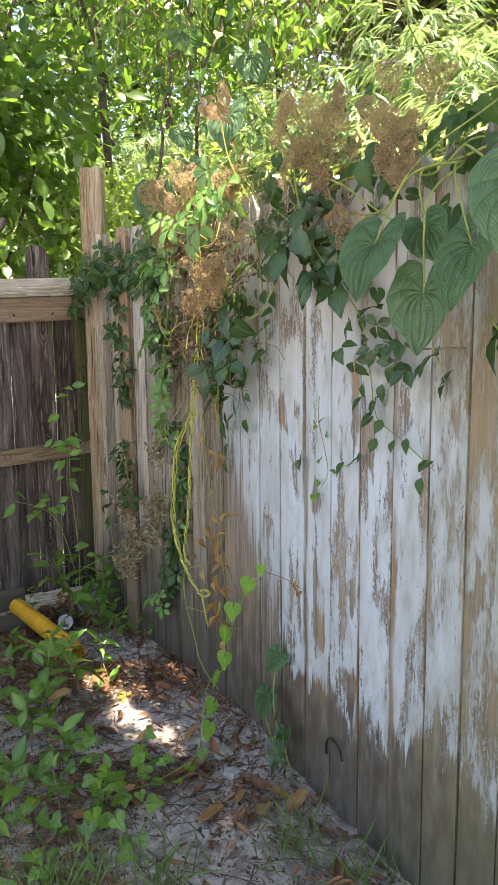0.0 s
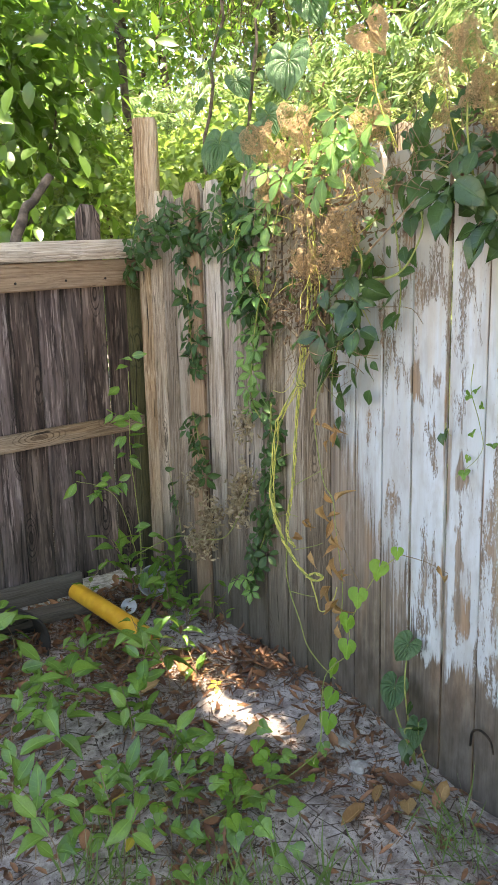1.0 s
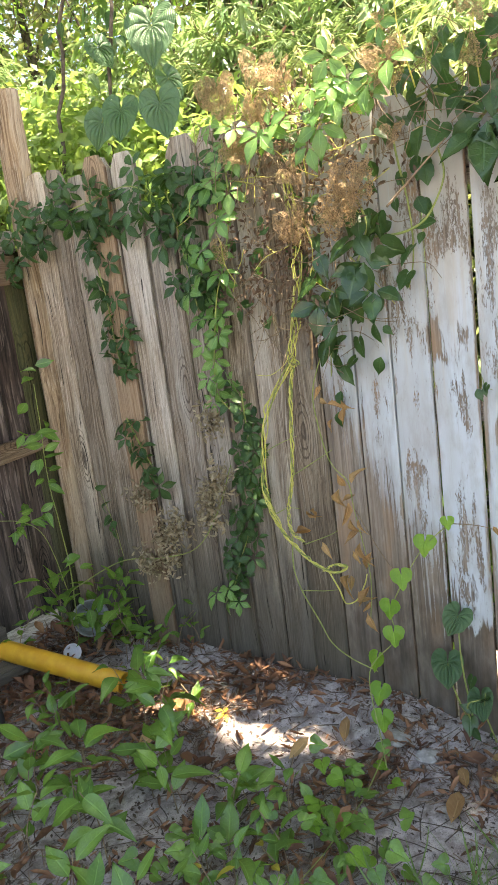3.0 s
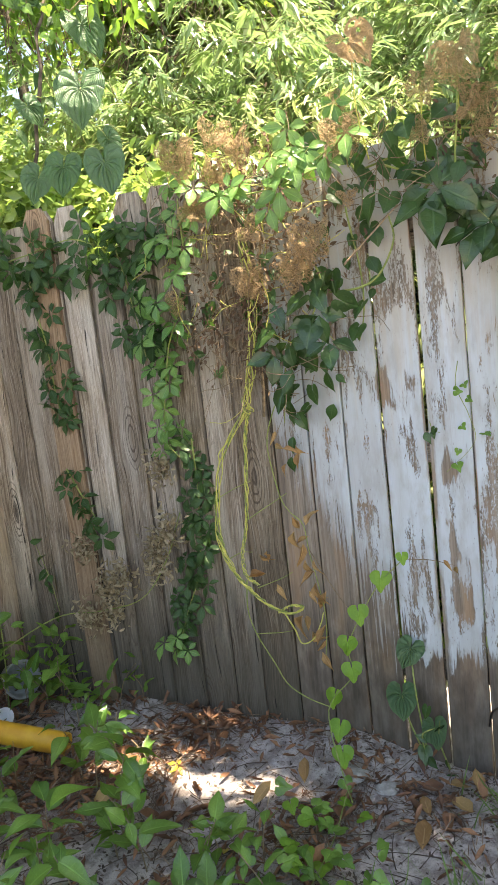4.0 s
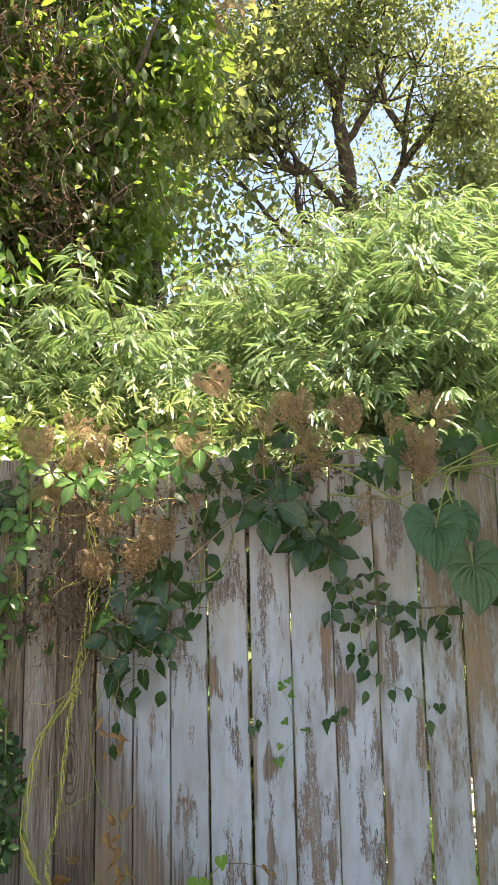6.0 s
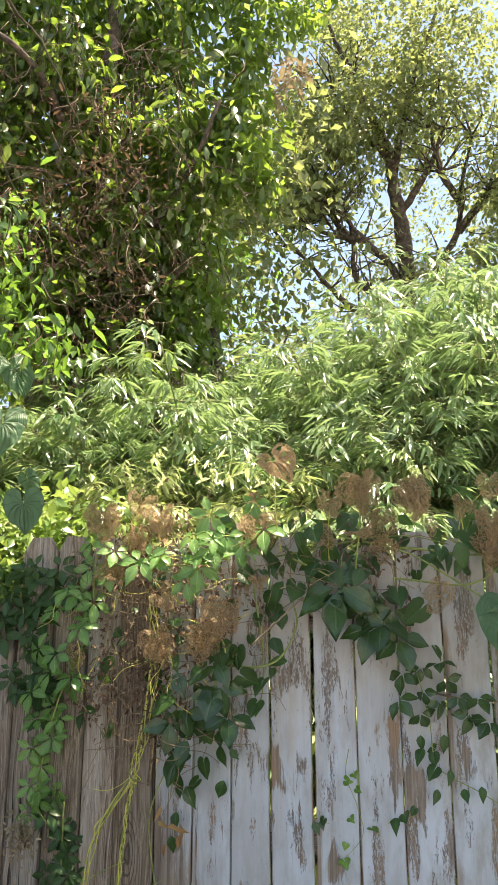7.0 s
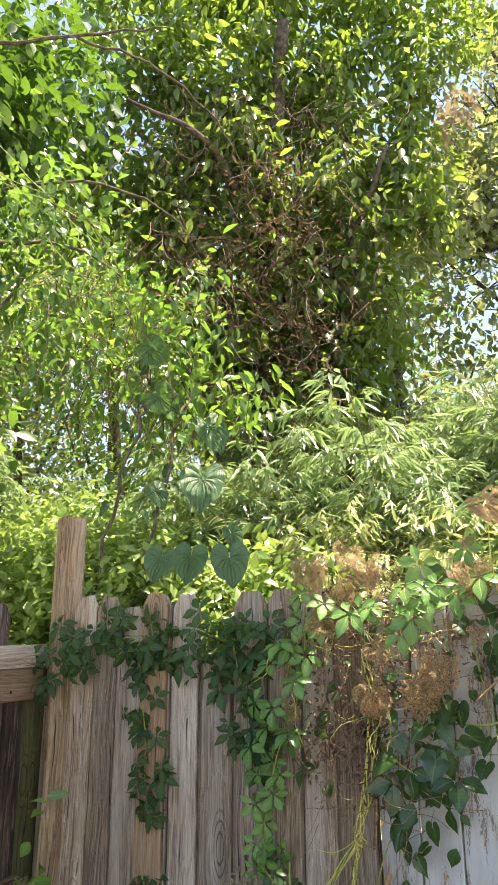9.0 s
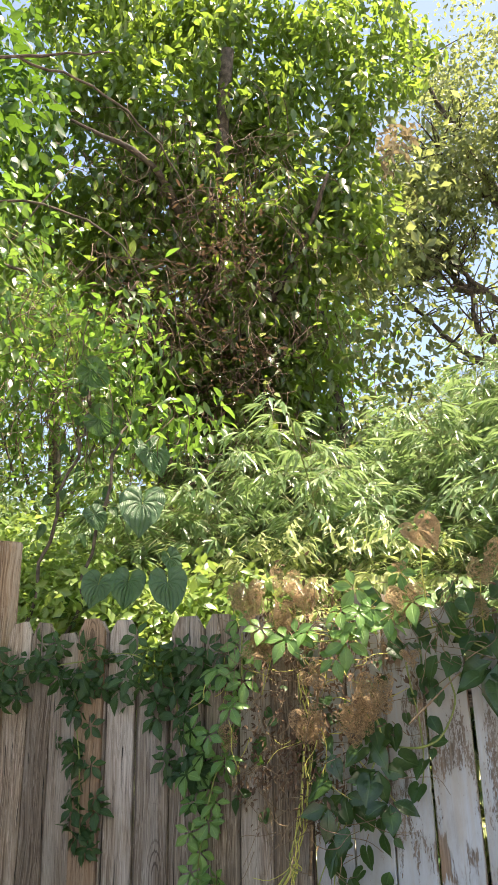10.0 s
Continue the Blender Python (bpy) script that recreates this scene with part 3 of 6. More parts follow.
def board(name, width, height, thick, top="ear", seed=0, stations=7, foot=0.0):
    """A fence board standing along z, its face at x = 0 towards -x; edges eased, a little bowed."""
    V, F = [], []
    e = 0.002
    h = width / 2
    for i in range(stations):
        t = i / (stations - 1)
        z = height * t + (foot if i == 0 else 0)
        b = 0.004 * noise.noise(Vector((seed * 3.1, 0, t * 2.2)))
        w = h * (1 - 0.02 * abs(noise.noise(Vector((seed * 1.7, 5, t * 3)))))
        if i == stations - 1 and top == "ear":
            w *= 0.52
        tilt = 0.0015 * noise.noise(Vector((seed, 9, t)))
        ring = [(e, -w), (0, -w + e), (0, w - e), (e, w), (thick - e, w), (thick, w - e), (thick, -w + e), (thick - e, -w)]
        zz = 0.02 * noise.noise(Vector((seed, 3, 0))) if i == 0 else 0
        for x, y in ring:
            up = 0.014 * noise.noise(Vector((seed * 2.2, y * 30, i))) if i in (0, stations - 1) else 0
            V.append((x + b, y + tilt, z + zz + up))
        if i == stations - 2 and top == "ear":
            for k in range(8):
                x, y, z0 = V[-8 + k]
                V[-8 + k] = (x, y, height - 0.045)
    for i in range(stations - 1):
        for k in range(8):
            a, b = i * 8 + k, i * 8 + (k + 1) % 8
            F.append((a, a + 8, b + 8, b))
    F.append(tuple(range(8)))
    F.append(tuple((stations - 1) * 8 + k for k in range(8))[::-1])
    return mesh_from(name, V, F)


def beam(name, size, bevel=0.004, worn=0.0, cuts=6):
    """A squared timber, centred, its length along z."""
    bm = bmesh.new()
    bmesh.ops.create_cube(bm, size=1.0)
    bmesh.ops.scale(bm, vec=size, verts=bm.verts)
    bmesh.ops.subdivide_edges(bm, edges=[e for e in bm.edges if abs(e.verts[0].co.z - e.verts[1].co.z) > 0.01], cuts=cuts)
    bmesh.ops.bevel(bm, geom=[e for e in bm.edges if e.is_manifold and e.calc_face_angle(0) > 0.5], offset=bevel, segments=2, affect="EDGES")
    for v in bm.verts:
        v.co += noise.noise_vector(v.co * 6 + Vector((size[2], 0, 0))) * worn
    me = bpy.data.meshes.new(name)
    bm.to_mesh(me)
    bm.free()
    return me

def ring_profile(name, prof, sides=32):
    """A turned shape about z from (radius, height) pairs."""
    V, F = [], []
    for r, z in prof:
        for k in range(sides):
            a = 2 * math.pi * k / sides
            V.append((r * math.cos(a), r * math.sin(a), z))
    for i in range(len(prof) - 1):
        for k in range(sides):
            a, b = i * sides + k, i * sides + (k + 1) % sides
            F.append((a, b, b + sides, a + sides))
    return mesh_from(name, V, F, True)


# ---- ground ----
def ground_height(x, y):
    z = 0.018 * noise.noise(Vector((x * 1.7, y * 1.7, 0.3))) + 0.008 * noise.noise(Vector((x * 7, y * 7, 1.3)))
    z += 0.085 * math.exp(-((x - 1.52) / 0.16) ** 2) * max(0.0, min(1.0, (y - 1.95) / 0.35)) * max(0.0, min(1.0, (3.6 - y) / 0.5))
    z += 0.05 * math.exp(-((y - 3.85) / 0.18) ** 2)
    z -= 0.03 * math.exp(-((x - 1.5) / 0.2) ** 2) * max(0.0, min(1.0, (1.95 - y) / 0.3))
    return z


def build_ground():
    near = list(np.arange(-1.0, 4.4, 0.045))
    xs = [-150, -60, -25, -10, -5, -2.5] + [a for a in near if a < 2.2] + [2.4, 2.8, 3.4, 4.2, 5.5, 8, 14, 30, 60, 150]
    ys = [-150, -60, -25, -10, -5, -2.5] + near + [4.6, 5.2, 6.2, 8, 12, 20, 40, 80, 150]
    V = [(x, y, ground_height(x, y)) for y in ys for x in xs]
    w = len(xs)
    F = [(j * w + i, j * w + i + 1, (j + 1) * w + i + 1, (j + 1) * w + i) for j in range(len(ys) - 1) for i in range(w - 1)]
    ob = part("ground", mesh_from("ground", V, F, True), M_SOIL, None)
    tagged(ob, "grey sandy soil with dark patches of rotting leaves", "ground", kind="structure")


build_ground()

# ---- the painted fence along y, its face at x = FX ----
FX = 1.5
white = thing("wooden_fence", "board fence of weathered pickets, part flaked white paint, part bare grey wood, draped with vines", "fence", (FX, 2.0, 0), kind="structure")


def picket(y0, y1, top, foot, material, parent, seed, proud=0.0, lean=0.0, gap=0.004, shape="ear"):
    w = y1 - y0 - gap
    me = board("picket", w, top - foot, 0.016, shape, seed)
    m = pose(FX - proud, (y0 + y1) / 2, foot, lean, 0.0, 0)
    return part("picket", me, material, parent, m)


BARE = [3.672, 3.56, 3.455, 3.335, 3.215, 3.100, 2.968, 2.84, 2.716, 2.607, 2.478]
PAINTED = [2.478, 2.361, 2.246, 2.128, 2.001, 1.88, 1.757, 1.632, 1.510, 1.395, 1.28, 1.168]
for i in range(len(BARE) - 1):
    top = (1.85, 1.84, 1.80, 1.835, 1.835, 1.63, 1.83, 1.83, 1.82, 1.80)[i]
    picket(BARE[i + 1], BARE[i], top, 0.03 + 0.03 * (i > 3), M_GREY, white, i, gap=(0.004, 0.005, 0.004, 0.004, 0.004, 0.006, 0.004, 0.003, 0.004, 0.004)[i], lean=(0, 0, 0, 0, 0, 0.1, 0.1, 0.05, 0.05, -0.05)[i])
picket(3.222, 3.336, 1.845, 0.05, M_TAN, white, 40, proud=0.019)
for i in range(len(PAINTED) - 1):
    gap = (0.004, 0.004, 0.008, 0.010, 0.004, 0.003, 0.003, 0.003, 0.007, 0.004, 0.003)[i]
    picket(PAINTED[i + 1], PAINTED[i], 1.80 + 0.02 * math.sin(i * 2.3), 0.05 - 0.012 * i, M_PAINT, white, 60 + i, gap=gap, lean=(0, 0, -0.12, -0.12, 0, 0, 0, 0, 0, 0, 0)[i])
for i in range(30):
    picket(1.168 - 0.123 * (i + 1), 1.168 - 0.123 * i, 1.80 + 0.015 * math.sin(i * 1.9), -0.04, M_PAINT, white, 90 + i)
for z in (0.32, 0.98, 1.58):
    part("rail", beam("rail", (0.038, 0.085, 6.2), 0.004, 0.002), M_GREY, white, pose(FX + 0.037, 0.58, z, 90))
for y in (2.3, -0.1, -2.5):
    part("post", beam("post", (0.09, 0.09, 1.95), 0.005, 0.002), M_GREY, white, pose(FX + 0.103, y, 0.9))

# ---- the dark fence along x, rails towards the yard ----
dark = thing("wooden_fence", "old fence of blackened boards with grey and tan rails", "fence", (1.0, 3.88, 0), kind="structure")
EDGES = [1.497, 1.363, 1.249, 1.153, 1.047, 0.92, 0.81, 0.70, 0.585, 0.47]
EDGES += [0.47 - 0.115 * (i + 1) for i in range(26)]
for i in range(len(EDGES) - 1):
    top = 1.82 if i == 1 else 1.58 + 0.012 * math.sin(i * 3.1)
    me = board("picket", EDGES[i] - EDGES[i + 1] - (0.010 if i == 0 else 0.003), top - 0.12, 0.016, "flat" if i != 1 else "ear", 200 + i)
    part("picket", me, M_DARK, dark, pose((EDGES[i] + EDGES[i + 1]) / 2, 3.862, 0.12, 0, 0, 90))
for w, h, z, mat, label in ((0.038, 0.115, 1.500, M_TAN, "tan-brown newer rail"), (0.052, 0.082, 1.602, M_GREY, "grey weathered cap rail"), (0.038, 0.075, 0.812, M_POST, "weathered brown middle rail")):
    rail = part("rail", beam("rail", (w, h, 2.5), 0.006, 0.003), mat, dark, pose(0.27, 3.862 - w / 2 - 0.002, z - 0.032, 0, -3.0, 0) @ pose(0, 0, 0, 90, 0, 90), label)
    if mat == M_TAN:
        for x in (0.95, 1.17, 1.353):
            screw = new("screw", ring_profile("screw", [(0.0, 0.0022), (0.003, 0.0018), (0.0055, 0.0), (0.0055, -0.002)], 12))
            screw.data.materials.append(M_IRON)
            screw.parent = rail
            screw.matrix_parent_inverse = (Matrix.Translation(dark.location) @ rail.matrix_basis).inverted()
            screw.matrix_basis = pose(x, 3.862 - w - 0.0045, z - 0.008 + 0.052 * (x - 1.17), 90)
            tagged(screw, "rusty dark screw head")
part("kickboard", beam("kickboard", (0.03, 0.10, 3.2), 0.005, 0.004), M_GREY, dark, pose(-0.45, 3.825, 0.13, 90, 0, 90), "grey board along the foot")
part("mossy_post", beam("mossy_post", (0.088, 0.088, 1.62), 0.006, 0.002), M_MOSS, dark, pose(1.512, 3.872, 0.79, 0, 0, 8), "green mossy corner post")
post = part("fence_post", beam("fence_post", (0.102, 0.09, 2.22), 0.006, 0.0015, 8), M_POST, None, pose(1.555, 3.765, 1.065, 0, 0, -34 + 0))
tagged(post, "tall square brown timber post at the fence corner", "post", kind="structure")

# ---- leaf meshes shared by many leaves ----
BIGHEART = [leaf_mesh("leaf", heart(16, 96, 7.0, 0.018, 0.30, 0.16, seed=k, crumple=0.045, narrow=0.84), M_HEART, fan=96) for k in range(3)]
def slender(tmpl, w):
    return tmpl[0] * np.array([w, 1.0, 1.0]), tmpl[1]


OVATE = blade([0.0, 0.17, 0.27, 0.30, 0.28, 0.22, 0.13, 0.05, 0.0], 0.22, 0.28, 0.015)
SMALLHEART = [leaf_mesh("leaf", slender(heart(4, 18, 3, 0.02, 0.3, 0.15, seed=1, waist=0.6, crumple=0.04), 0.82), M_CREEP, round_=True), leaf_mesh("leaf", OVATE, M_CREEP), leaf_mesh("leaf", blade([0.0, 0.2, 0.29, 0.27, 0.2, 0.1, 0.0], 0.35, 0.45, 0.02), M_CREEP)]
GLOSSHEART = [leaf_mesh("leaf", slender(heart(5, 20, 3, 0.02, 0.3, 0.1, seed=2, waist=0.6, crumple=0.03), 0.84), M_GLOSS, round_=True), leaf_mesh("leaf", OVATE, M_GLOSS)]
LIMEHEART = [leaf_mesh("leaf", heart(5, 28, 3, 0.015, 0.25, 0.12, lobe=0.06, seed=k, waist=1.2, crumple=0.05, notch=0.10), M_LIME, round_=True) for k in range(2)]
PATCHHEART = [leaf_mesh("leaf", heart(4, 24, 3, 0.015, 0.2, 0.1, lobe=0.10, seed=k, waist=1.3, crumple=0.06, notch=0.12), M_SEED, round_=True) for k in range(2)]
CREEPER = [leaf_mesh("leaf", palmate(5, d), M_CREEP) for d in (0.2, 0.4)]
YOUNG = [leaf_mesh("leaf", palmate(5, d, 1.22), M_BRIGHT) for d in (0.15, 0.35)]
TRIO = [leaf_mesh("leaf", palmate(3, d, 1.45), M_GLOSS) for d in (0.25, 0.45)]
CREEPER5 = [leaf_mesh("leaf", palmate(5, 0.4, 1.35), M_GLOSS)]
SEEDLEAF = [leaf_mesh("leaf", blade([0.0, 0.13, 0.20, 0.235, 0.235, 0.20, 0.13, 0.06, 0.0], f, d, w), M_SEED) for f, d, w in ((0.25, 0.3, 0.02), (0.45, 0.15, 0.03), (0.6, 0.45, 0.025), (0.15, -0.15, 0.02))]
YELLOWLEAF = [leaf_mesh("leaf", blade([0.0, 0.13, 0.21, 0.20, 0.12, 0.0], 0.3, 0.3, 0.02), M_YELLOW)]
DRYLACE = [leaf_mesh("dried_leaf", heart(18, 60, 6, 0.04, 0.55, 0.55, seed=k, crumple=0.14 + 0.04 * (k % 3), holes=0.06), M_DRY, True) for k in range(7)]
GOLDLEAF = [leaf_mesh("dried_leaf", blade([0.0, 0.09, 0.17, 0.16, 0.12, 0.06, 0.0], f, d, 0.06), M_GOLD, True) for f, d in ((1.5, 0.7), (2.2, -0.5), (1.2, 0.5), (2.6, 0.9))]


def pick(seq):
    return seq[int(rng.integers(len(seq)))]


def jitter(s):
    return rng.normal(0, s, 3)


def leaves_along(owner, pts, meshes, step, size, spread=0.03, out=(-1, 0, 0.55), hang=(-0.35, 0, -1), loose=0.6):
    """Leaves set alternately on a vine that climbs or hangs on the fence; each on its own short stalk's turn."""
    line = curve_points(pts, 8)
    run = 0.0
    for a, b in zip(line, line[1:]):
        run += (b - a).length
        if run < step:
            continue
        run = rng.uniform(-0.3, 0.2) * step
        p = np.array(b) + jitter(spread) * np.array([0.5, 1, 1])
        p[0] = min(p[0], FX - 0.014) if b.x < FX else p[0]
        part("leaf", pick(meshes), None, owner, place_leaf(p, np.array(out) + jitter(loose), np.array(hang) + jitter(loose * 1.2), size * rng.uniform(0.65, 1.2)))


def vine(name, label, pts, meshes, step, size, r=0.003, material=None, spread=0.03, loose=0.6, category="vine"):
    owner = thing(name, label, category, tuple(pts[0]))
    stem("stem", pts, r, r * 0.6, material or M_STEM, owner, 5, 0.004)
    leaves_along(owner, pts, meshes, step, size, spread, loose=loose)
    return owner


def leaves_at(owner, spots, meshes, size, x, out=(-1, -0.1, 0.5), hang=(-0.35, 0, -1), loose=0.35, deep=0.012):
    """Single leaves of a climber at their places (y, z) before the boards."""
    for y, z in spots:
        p = np.array([x + rng.normal(0, deep), y, z]) + np.array([0, 0, size * 0.25])
        part("leaf", pick(meshes), None, owner, place_leaf(p, np.array(out) + jitter(loose), np.array(hang) + jitter(loose), size * rng.uniform(0.85, 1.15)))


# ---- creepers on the bare boards ----
X1 = FX - 0.035
c1 = vine("creeper_vine", "dark green five-leaved creeper along the top of the bare boards", [(1.47, 3.88, 1.58), (1.46, 3.69, 1.66), (X1, 3.48, 1.68), (X1, 3.30, 1.70), (X1, 3.12, 1.72), (X1, 2.96, 1.67), (X1, 2.75, 1.72)], CREEPER, 0.021, 0.066, spread=0.05)
leaves_along(c1, [(1.42, 3.78, 1.55), (1.43, 3.60, 1.62), (X1, 3.2, 1.62), (X1, 2.85, 1.62)], CREEPER, 0.034, 0.064, spread=0.045)
vine("creeper_vine", "dark creeper strand hanging down the tan board", [(X1, 3.33, 1.66), (X1, 3.31, 1.5), (X1, 3.29, 1.36), (X1, 3.285, 1.22), (X1, 3.26, 1.10)], CREEPER, 0.012, 0.060, spread=0.035)
vine("creeper_vine", "dark creeper strand with a ragged end on grey boards", [(X1, 2.95, 1.68), (X1, 2.92, 1.55), (X1, 2.90, 1.42), (X1, 2.88, 1.30)], CREEPER, 0.022, 0.065, spread=0.05)
trail = vine("creeper_vine", "bright young creeper trailing down the bare boards", [(1.38, 2.64, 1.76), (1.40, 2.66, 1.60), (1.41, 2.70, 1.46), (1.42, 2.76, 1.34), (1.43, 2.80, 1.20), (1.44, 2.83, 1.05), (1.45, 2.79, 0.98)], YOUNG, 0.09, 0.05, spread=0.025, loose=0.4)
leaves_at(trail, [(2.653, 1.705), (2.644, 1.605), (2.754, 1.582), (2.675, 1.531), (2.747, 1.454), (2.70, 1.388), (2.833, 1.343), (2.78, 1.40), (2.72, 1.64), (2.815, 1.466), (2.695, 1.629)], YOUNG, 0.064, 1.37)
leaves_at(trail, [(2.836, 1.263), (2.761, 1.266), (2.795, 1.212), (2.848, 1.18), (2.814, 1.13), (2.842, 1.075), (2.826, 1.036), (2.756, 1.068), (2.79, 1.30)], YOUNG, 0.056, 1.43)
lowc = vine("creeper_vine", "green creeper strand low on the boards", [(1.465, 2.75, 1.04), (1.465, 2.75, 0.90), (1.465, 2.76, 0.74), (1.465, 2.79, 0.58), (1.46, 2.85, 0.44), (1.455, 2.90, 0.31)], CREEPER, 0.030, 0.05, spread=0.028, loose=0.4)
leaves_at(lowc, [(2.759, .964), (2.72, .898), (2.799, .831), (2.737, .832), (2.735, .766), (2.793, .742), (2.719, .733), (2.736, .667), (2.777, .61), (2.827, .607), (2.818, .552), (2.744, .545), (2.873, .493), (2.863, .449), (2.787, .465), (2.855, .394)], CREEPER, 0.052, 1.455)
leaves_at(lowc, [(2.936, .332), (2.912, .30), (2.848, .311), (2.89, .35)], YOUNG, 0.05, 1.445)
leaves_at(lowc, [(2.76, .93), (2.75, .86), (2.77, .79), (2.75, .70), (2.76, .64), (2.80, .57), (2.84, .53), (2.84, .47)], CREEPER, 0.05, 1.47)
vine("creeper_vine", "small green creeper sprig on the boards", [(1.46, 3.28, 0.95), (1.45, 3.234, 0.87), (1.44, 3.175, 0.79), (1.44, 3.15, 0.72)], CREEPER, 0.016, 0.06, spread=0.03)
vine("creeper_vine", "thin leafy sprig against the grey boards", [(1.46, 3.42, 0.40), (1.45, 3.44, 0.56), (1.44, 3.48, 0.70)], SMALLHEART, 0.02, 0.045, r=0.0015, spread=0.02)
top1 = vine("creeper_vine", "sunlit young creeper across the top of the fence", [(1.38, 2.66, 1.68), (1.34, 2.54, 1.73), (1.33, 2.40, 1.72), (1.33, 2.28, 1.73), (1.33, 2.19, 1.77), (1.34, 2.10, 1.82)], YOUNG, 0.085, 0.055, spread=0.045, loose=0.4)
leaves_at(top1, [(2.554, 1.75), (2.414, 1.736), (2.473, 1.716), (2.295, 1.699), (2.307, 1.786), (2.254, 1.755), (2.266, 1.851), (2.216, 1.785), (2.163, 1.763), (2.138, 1.887), (2.33, 1.66), (2.10, 1.80)], YOUNG, 0.066, 1.33, loose=0.3)

# ---- glossy and dark leaved climbers on the painted boards ----
glossy = vine("climbing_vine", "climber with glossy dark green pointed leaves", [(1.42, 2.30, 1.60), (1.41, 2.24, 1.48), (1.40, 2.27, 1.38), (1.41, 2.32, 1.30), (1.43, 2.38, 1.20), (1.45, 2.41, 1.08)], GLOSSHEART, 0.032, 0.062, spread=0.045, loose=0.6)
leaves_at(glossy, [(2.378, 1.401), (2.324, 1.354), (2.27, 1.326), (2.207, 1.436), (2.174, 1.391), (2.403, 1.322), (2.395, 1.27), (2.217, 1.289), (2.254, 1.429), (2.302, 1.406), (2.35, 1.30), (2.25, 1.37), (2.34, 1.22), (2.38, 1.15), (2.30, 1.25)], GLOSSHEART + TRIO[:1], 0.080, 1.39, loose=0.5)
leaves_at(glossy, [(2.40, 1.02), (2.41, 0.96), (2.39, 1.10), (2.36, 1.18)], SMALLHEART, 0.05, 1.465, loose=0.4)
hearts = vine("climbing_vine", "dark heart-leaved climber hanging from the fence top", [(1.44, 2.16, 1.66), (1.45, 2.14, 1.5), (1.46, 2.14, 1.38), (1.465, 2.16, 1.30)], SMALLHEART, 0.06, 0.05, spread=0.03, loose=0.4)
leaves_at(hearts, [(2.406, 1.455), (2.391, 1.391), (2.136, 1.378), (2.158, 1.317), (2.11, 1.50), (2.06, 1.44), (2.08, 1.56), (2.44, 1.52), (2.35, 1.50), (2.30, 1.49)], SMALLHEART, 0.058, 1.44)
big = vine("climbing_vine", "drooping climber with broad three-part dark leaves", [(1.42, 2.04, 1.74), (1.40, 1.95, 1.70), (1.40, 1.86, 1.64), (1.41, 1.77, 1.54)], TRIO, 0.06, 0.08, spread=0.03, loose=0.4)
leaves_at(big, [(1.921, 1.60), (1.905, 1.63)], CREEPER5, 0.115, 1.38, loose=0.2)
leaves_at(big, [(1.789, 1.535), (1.823, 1.521), (1.75, 1.499), (1.866, 1.632), (1.80, 1.62), (1.76, 1.58)], TRIO, 0.088, 1.41, loose=0.35)
leaves_at(big, [(1.689, 1.576), (1.743, 1.621), (2.064, 1.658), (2.03, 1.638), (1.964, 1.708), (1.905, 1.694), (2.0, 1.76), (1.967, 1.793), (2.024, 1.799), (1.84, 1.69)], SMALLHEART, 0.075, 1.40)
drop = vine("climbing_vine", "dark three-leaved climber trailing over white boards", [(1.45, 1.78, 1.52), (1.455, 1.71, 1.43), (1.46, 1.68, 1.32), (1.47, 1.67, 1.20), (1.475, 1.63, 1.16), (1.475, 1.56, 1.13), (1.475, 1.47, 1.08)], TRIO, 0.30, 0.04, r=0.002, spread=0.02)
leaves_at(drop, [(1.743, 1.416), (1.693, 1.43), (1.63, 1.401), (1.644, 1.443), (1.756, 1.346), (1.70, 1.314), (1.65, 1.345), (1.601, 1.358), (1.572, 1.316), (1.55, 1.356), (1.526, 1.298), (1.69, 1.37)], TRIO, 0.050, 1.445, loose=0.4)
leaves_at(drop, [(1.643, 1.258), (1.704, 1.256), (1.65, 1.476), (1.699, 1.223), (1.671, 1.202), (1.673, 1.169), (1.667, 1.12), (1.631, 1.172), (1.601, 1.124), (1.555, 1.133), (1.501, 1.047), (1.472, 1.084)], SMALLHEART, 0.044, 1.463, loose=0.3)
vine("climbing_vine", "dark three-leaved climber at the edge of the white boards", [(1.45, 1.46, 1.36), (1.455, 1.445, 1.33), (1.46, 1.43, 1.30)], TRIO, 0.022, 0.06, spread=0.02)
vine("climbing_vine", "dark three-leaved climber low beside broad leaves", [(1.44, 1.30, 1.42), (1.445, 1.24, 1.36), (1.45, 1.19, 1.30), (1.455, 1.15, 1.24)], TRIO, 0.034, 0.075, spread=0.035, loose=0.4)
vine("climbing_vine", "thin tendril with small pale leaves on white boards", [(1.475, 1.90, 1.22), (1.48, 1.91, 1.15), (1.48, 1.88, 1.07), (1.48, 1.87, 1.0), (1.482, 1.95, 0.92)], PATCHHEART, 0.04, 0.028, r=0.0012, spread=0.018)
vine("climbing_vine", "sprig of small dark leaves on white boards", [(1.48, 1.99, 1.06), (1.47, 1.98, 1.04), (1.47, 1.96, 1.03)], GLOSSHEART, 0.012, 0.035, r=0.0012, spread=0.01)
vine("climbing_vine", "pair of small green leaves on white boards", [(1.475, 1.80, 1.04), (1.475, 1.77, 1.05), (1.475, 1.73, 1.06)], SMALLHEART, 0.018, 0.04, r=0.0012, spread=0.012)
vine("climbing_vine", "leafy green climber above the white boards", [(1.46, 1.62, 1.80), (1.42, 1.46, 1.72), (1.42, 1.34, 1.77), (1.42, 1.2, 1.75), (1.42, 1.0, 1.8)], SMALLHEART, 0.02, 0.075, spread=0.06)
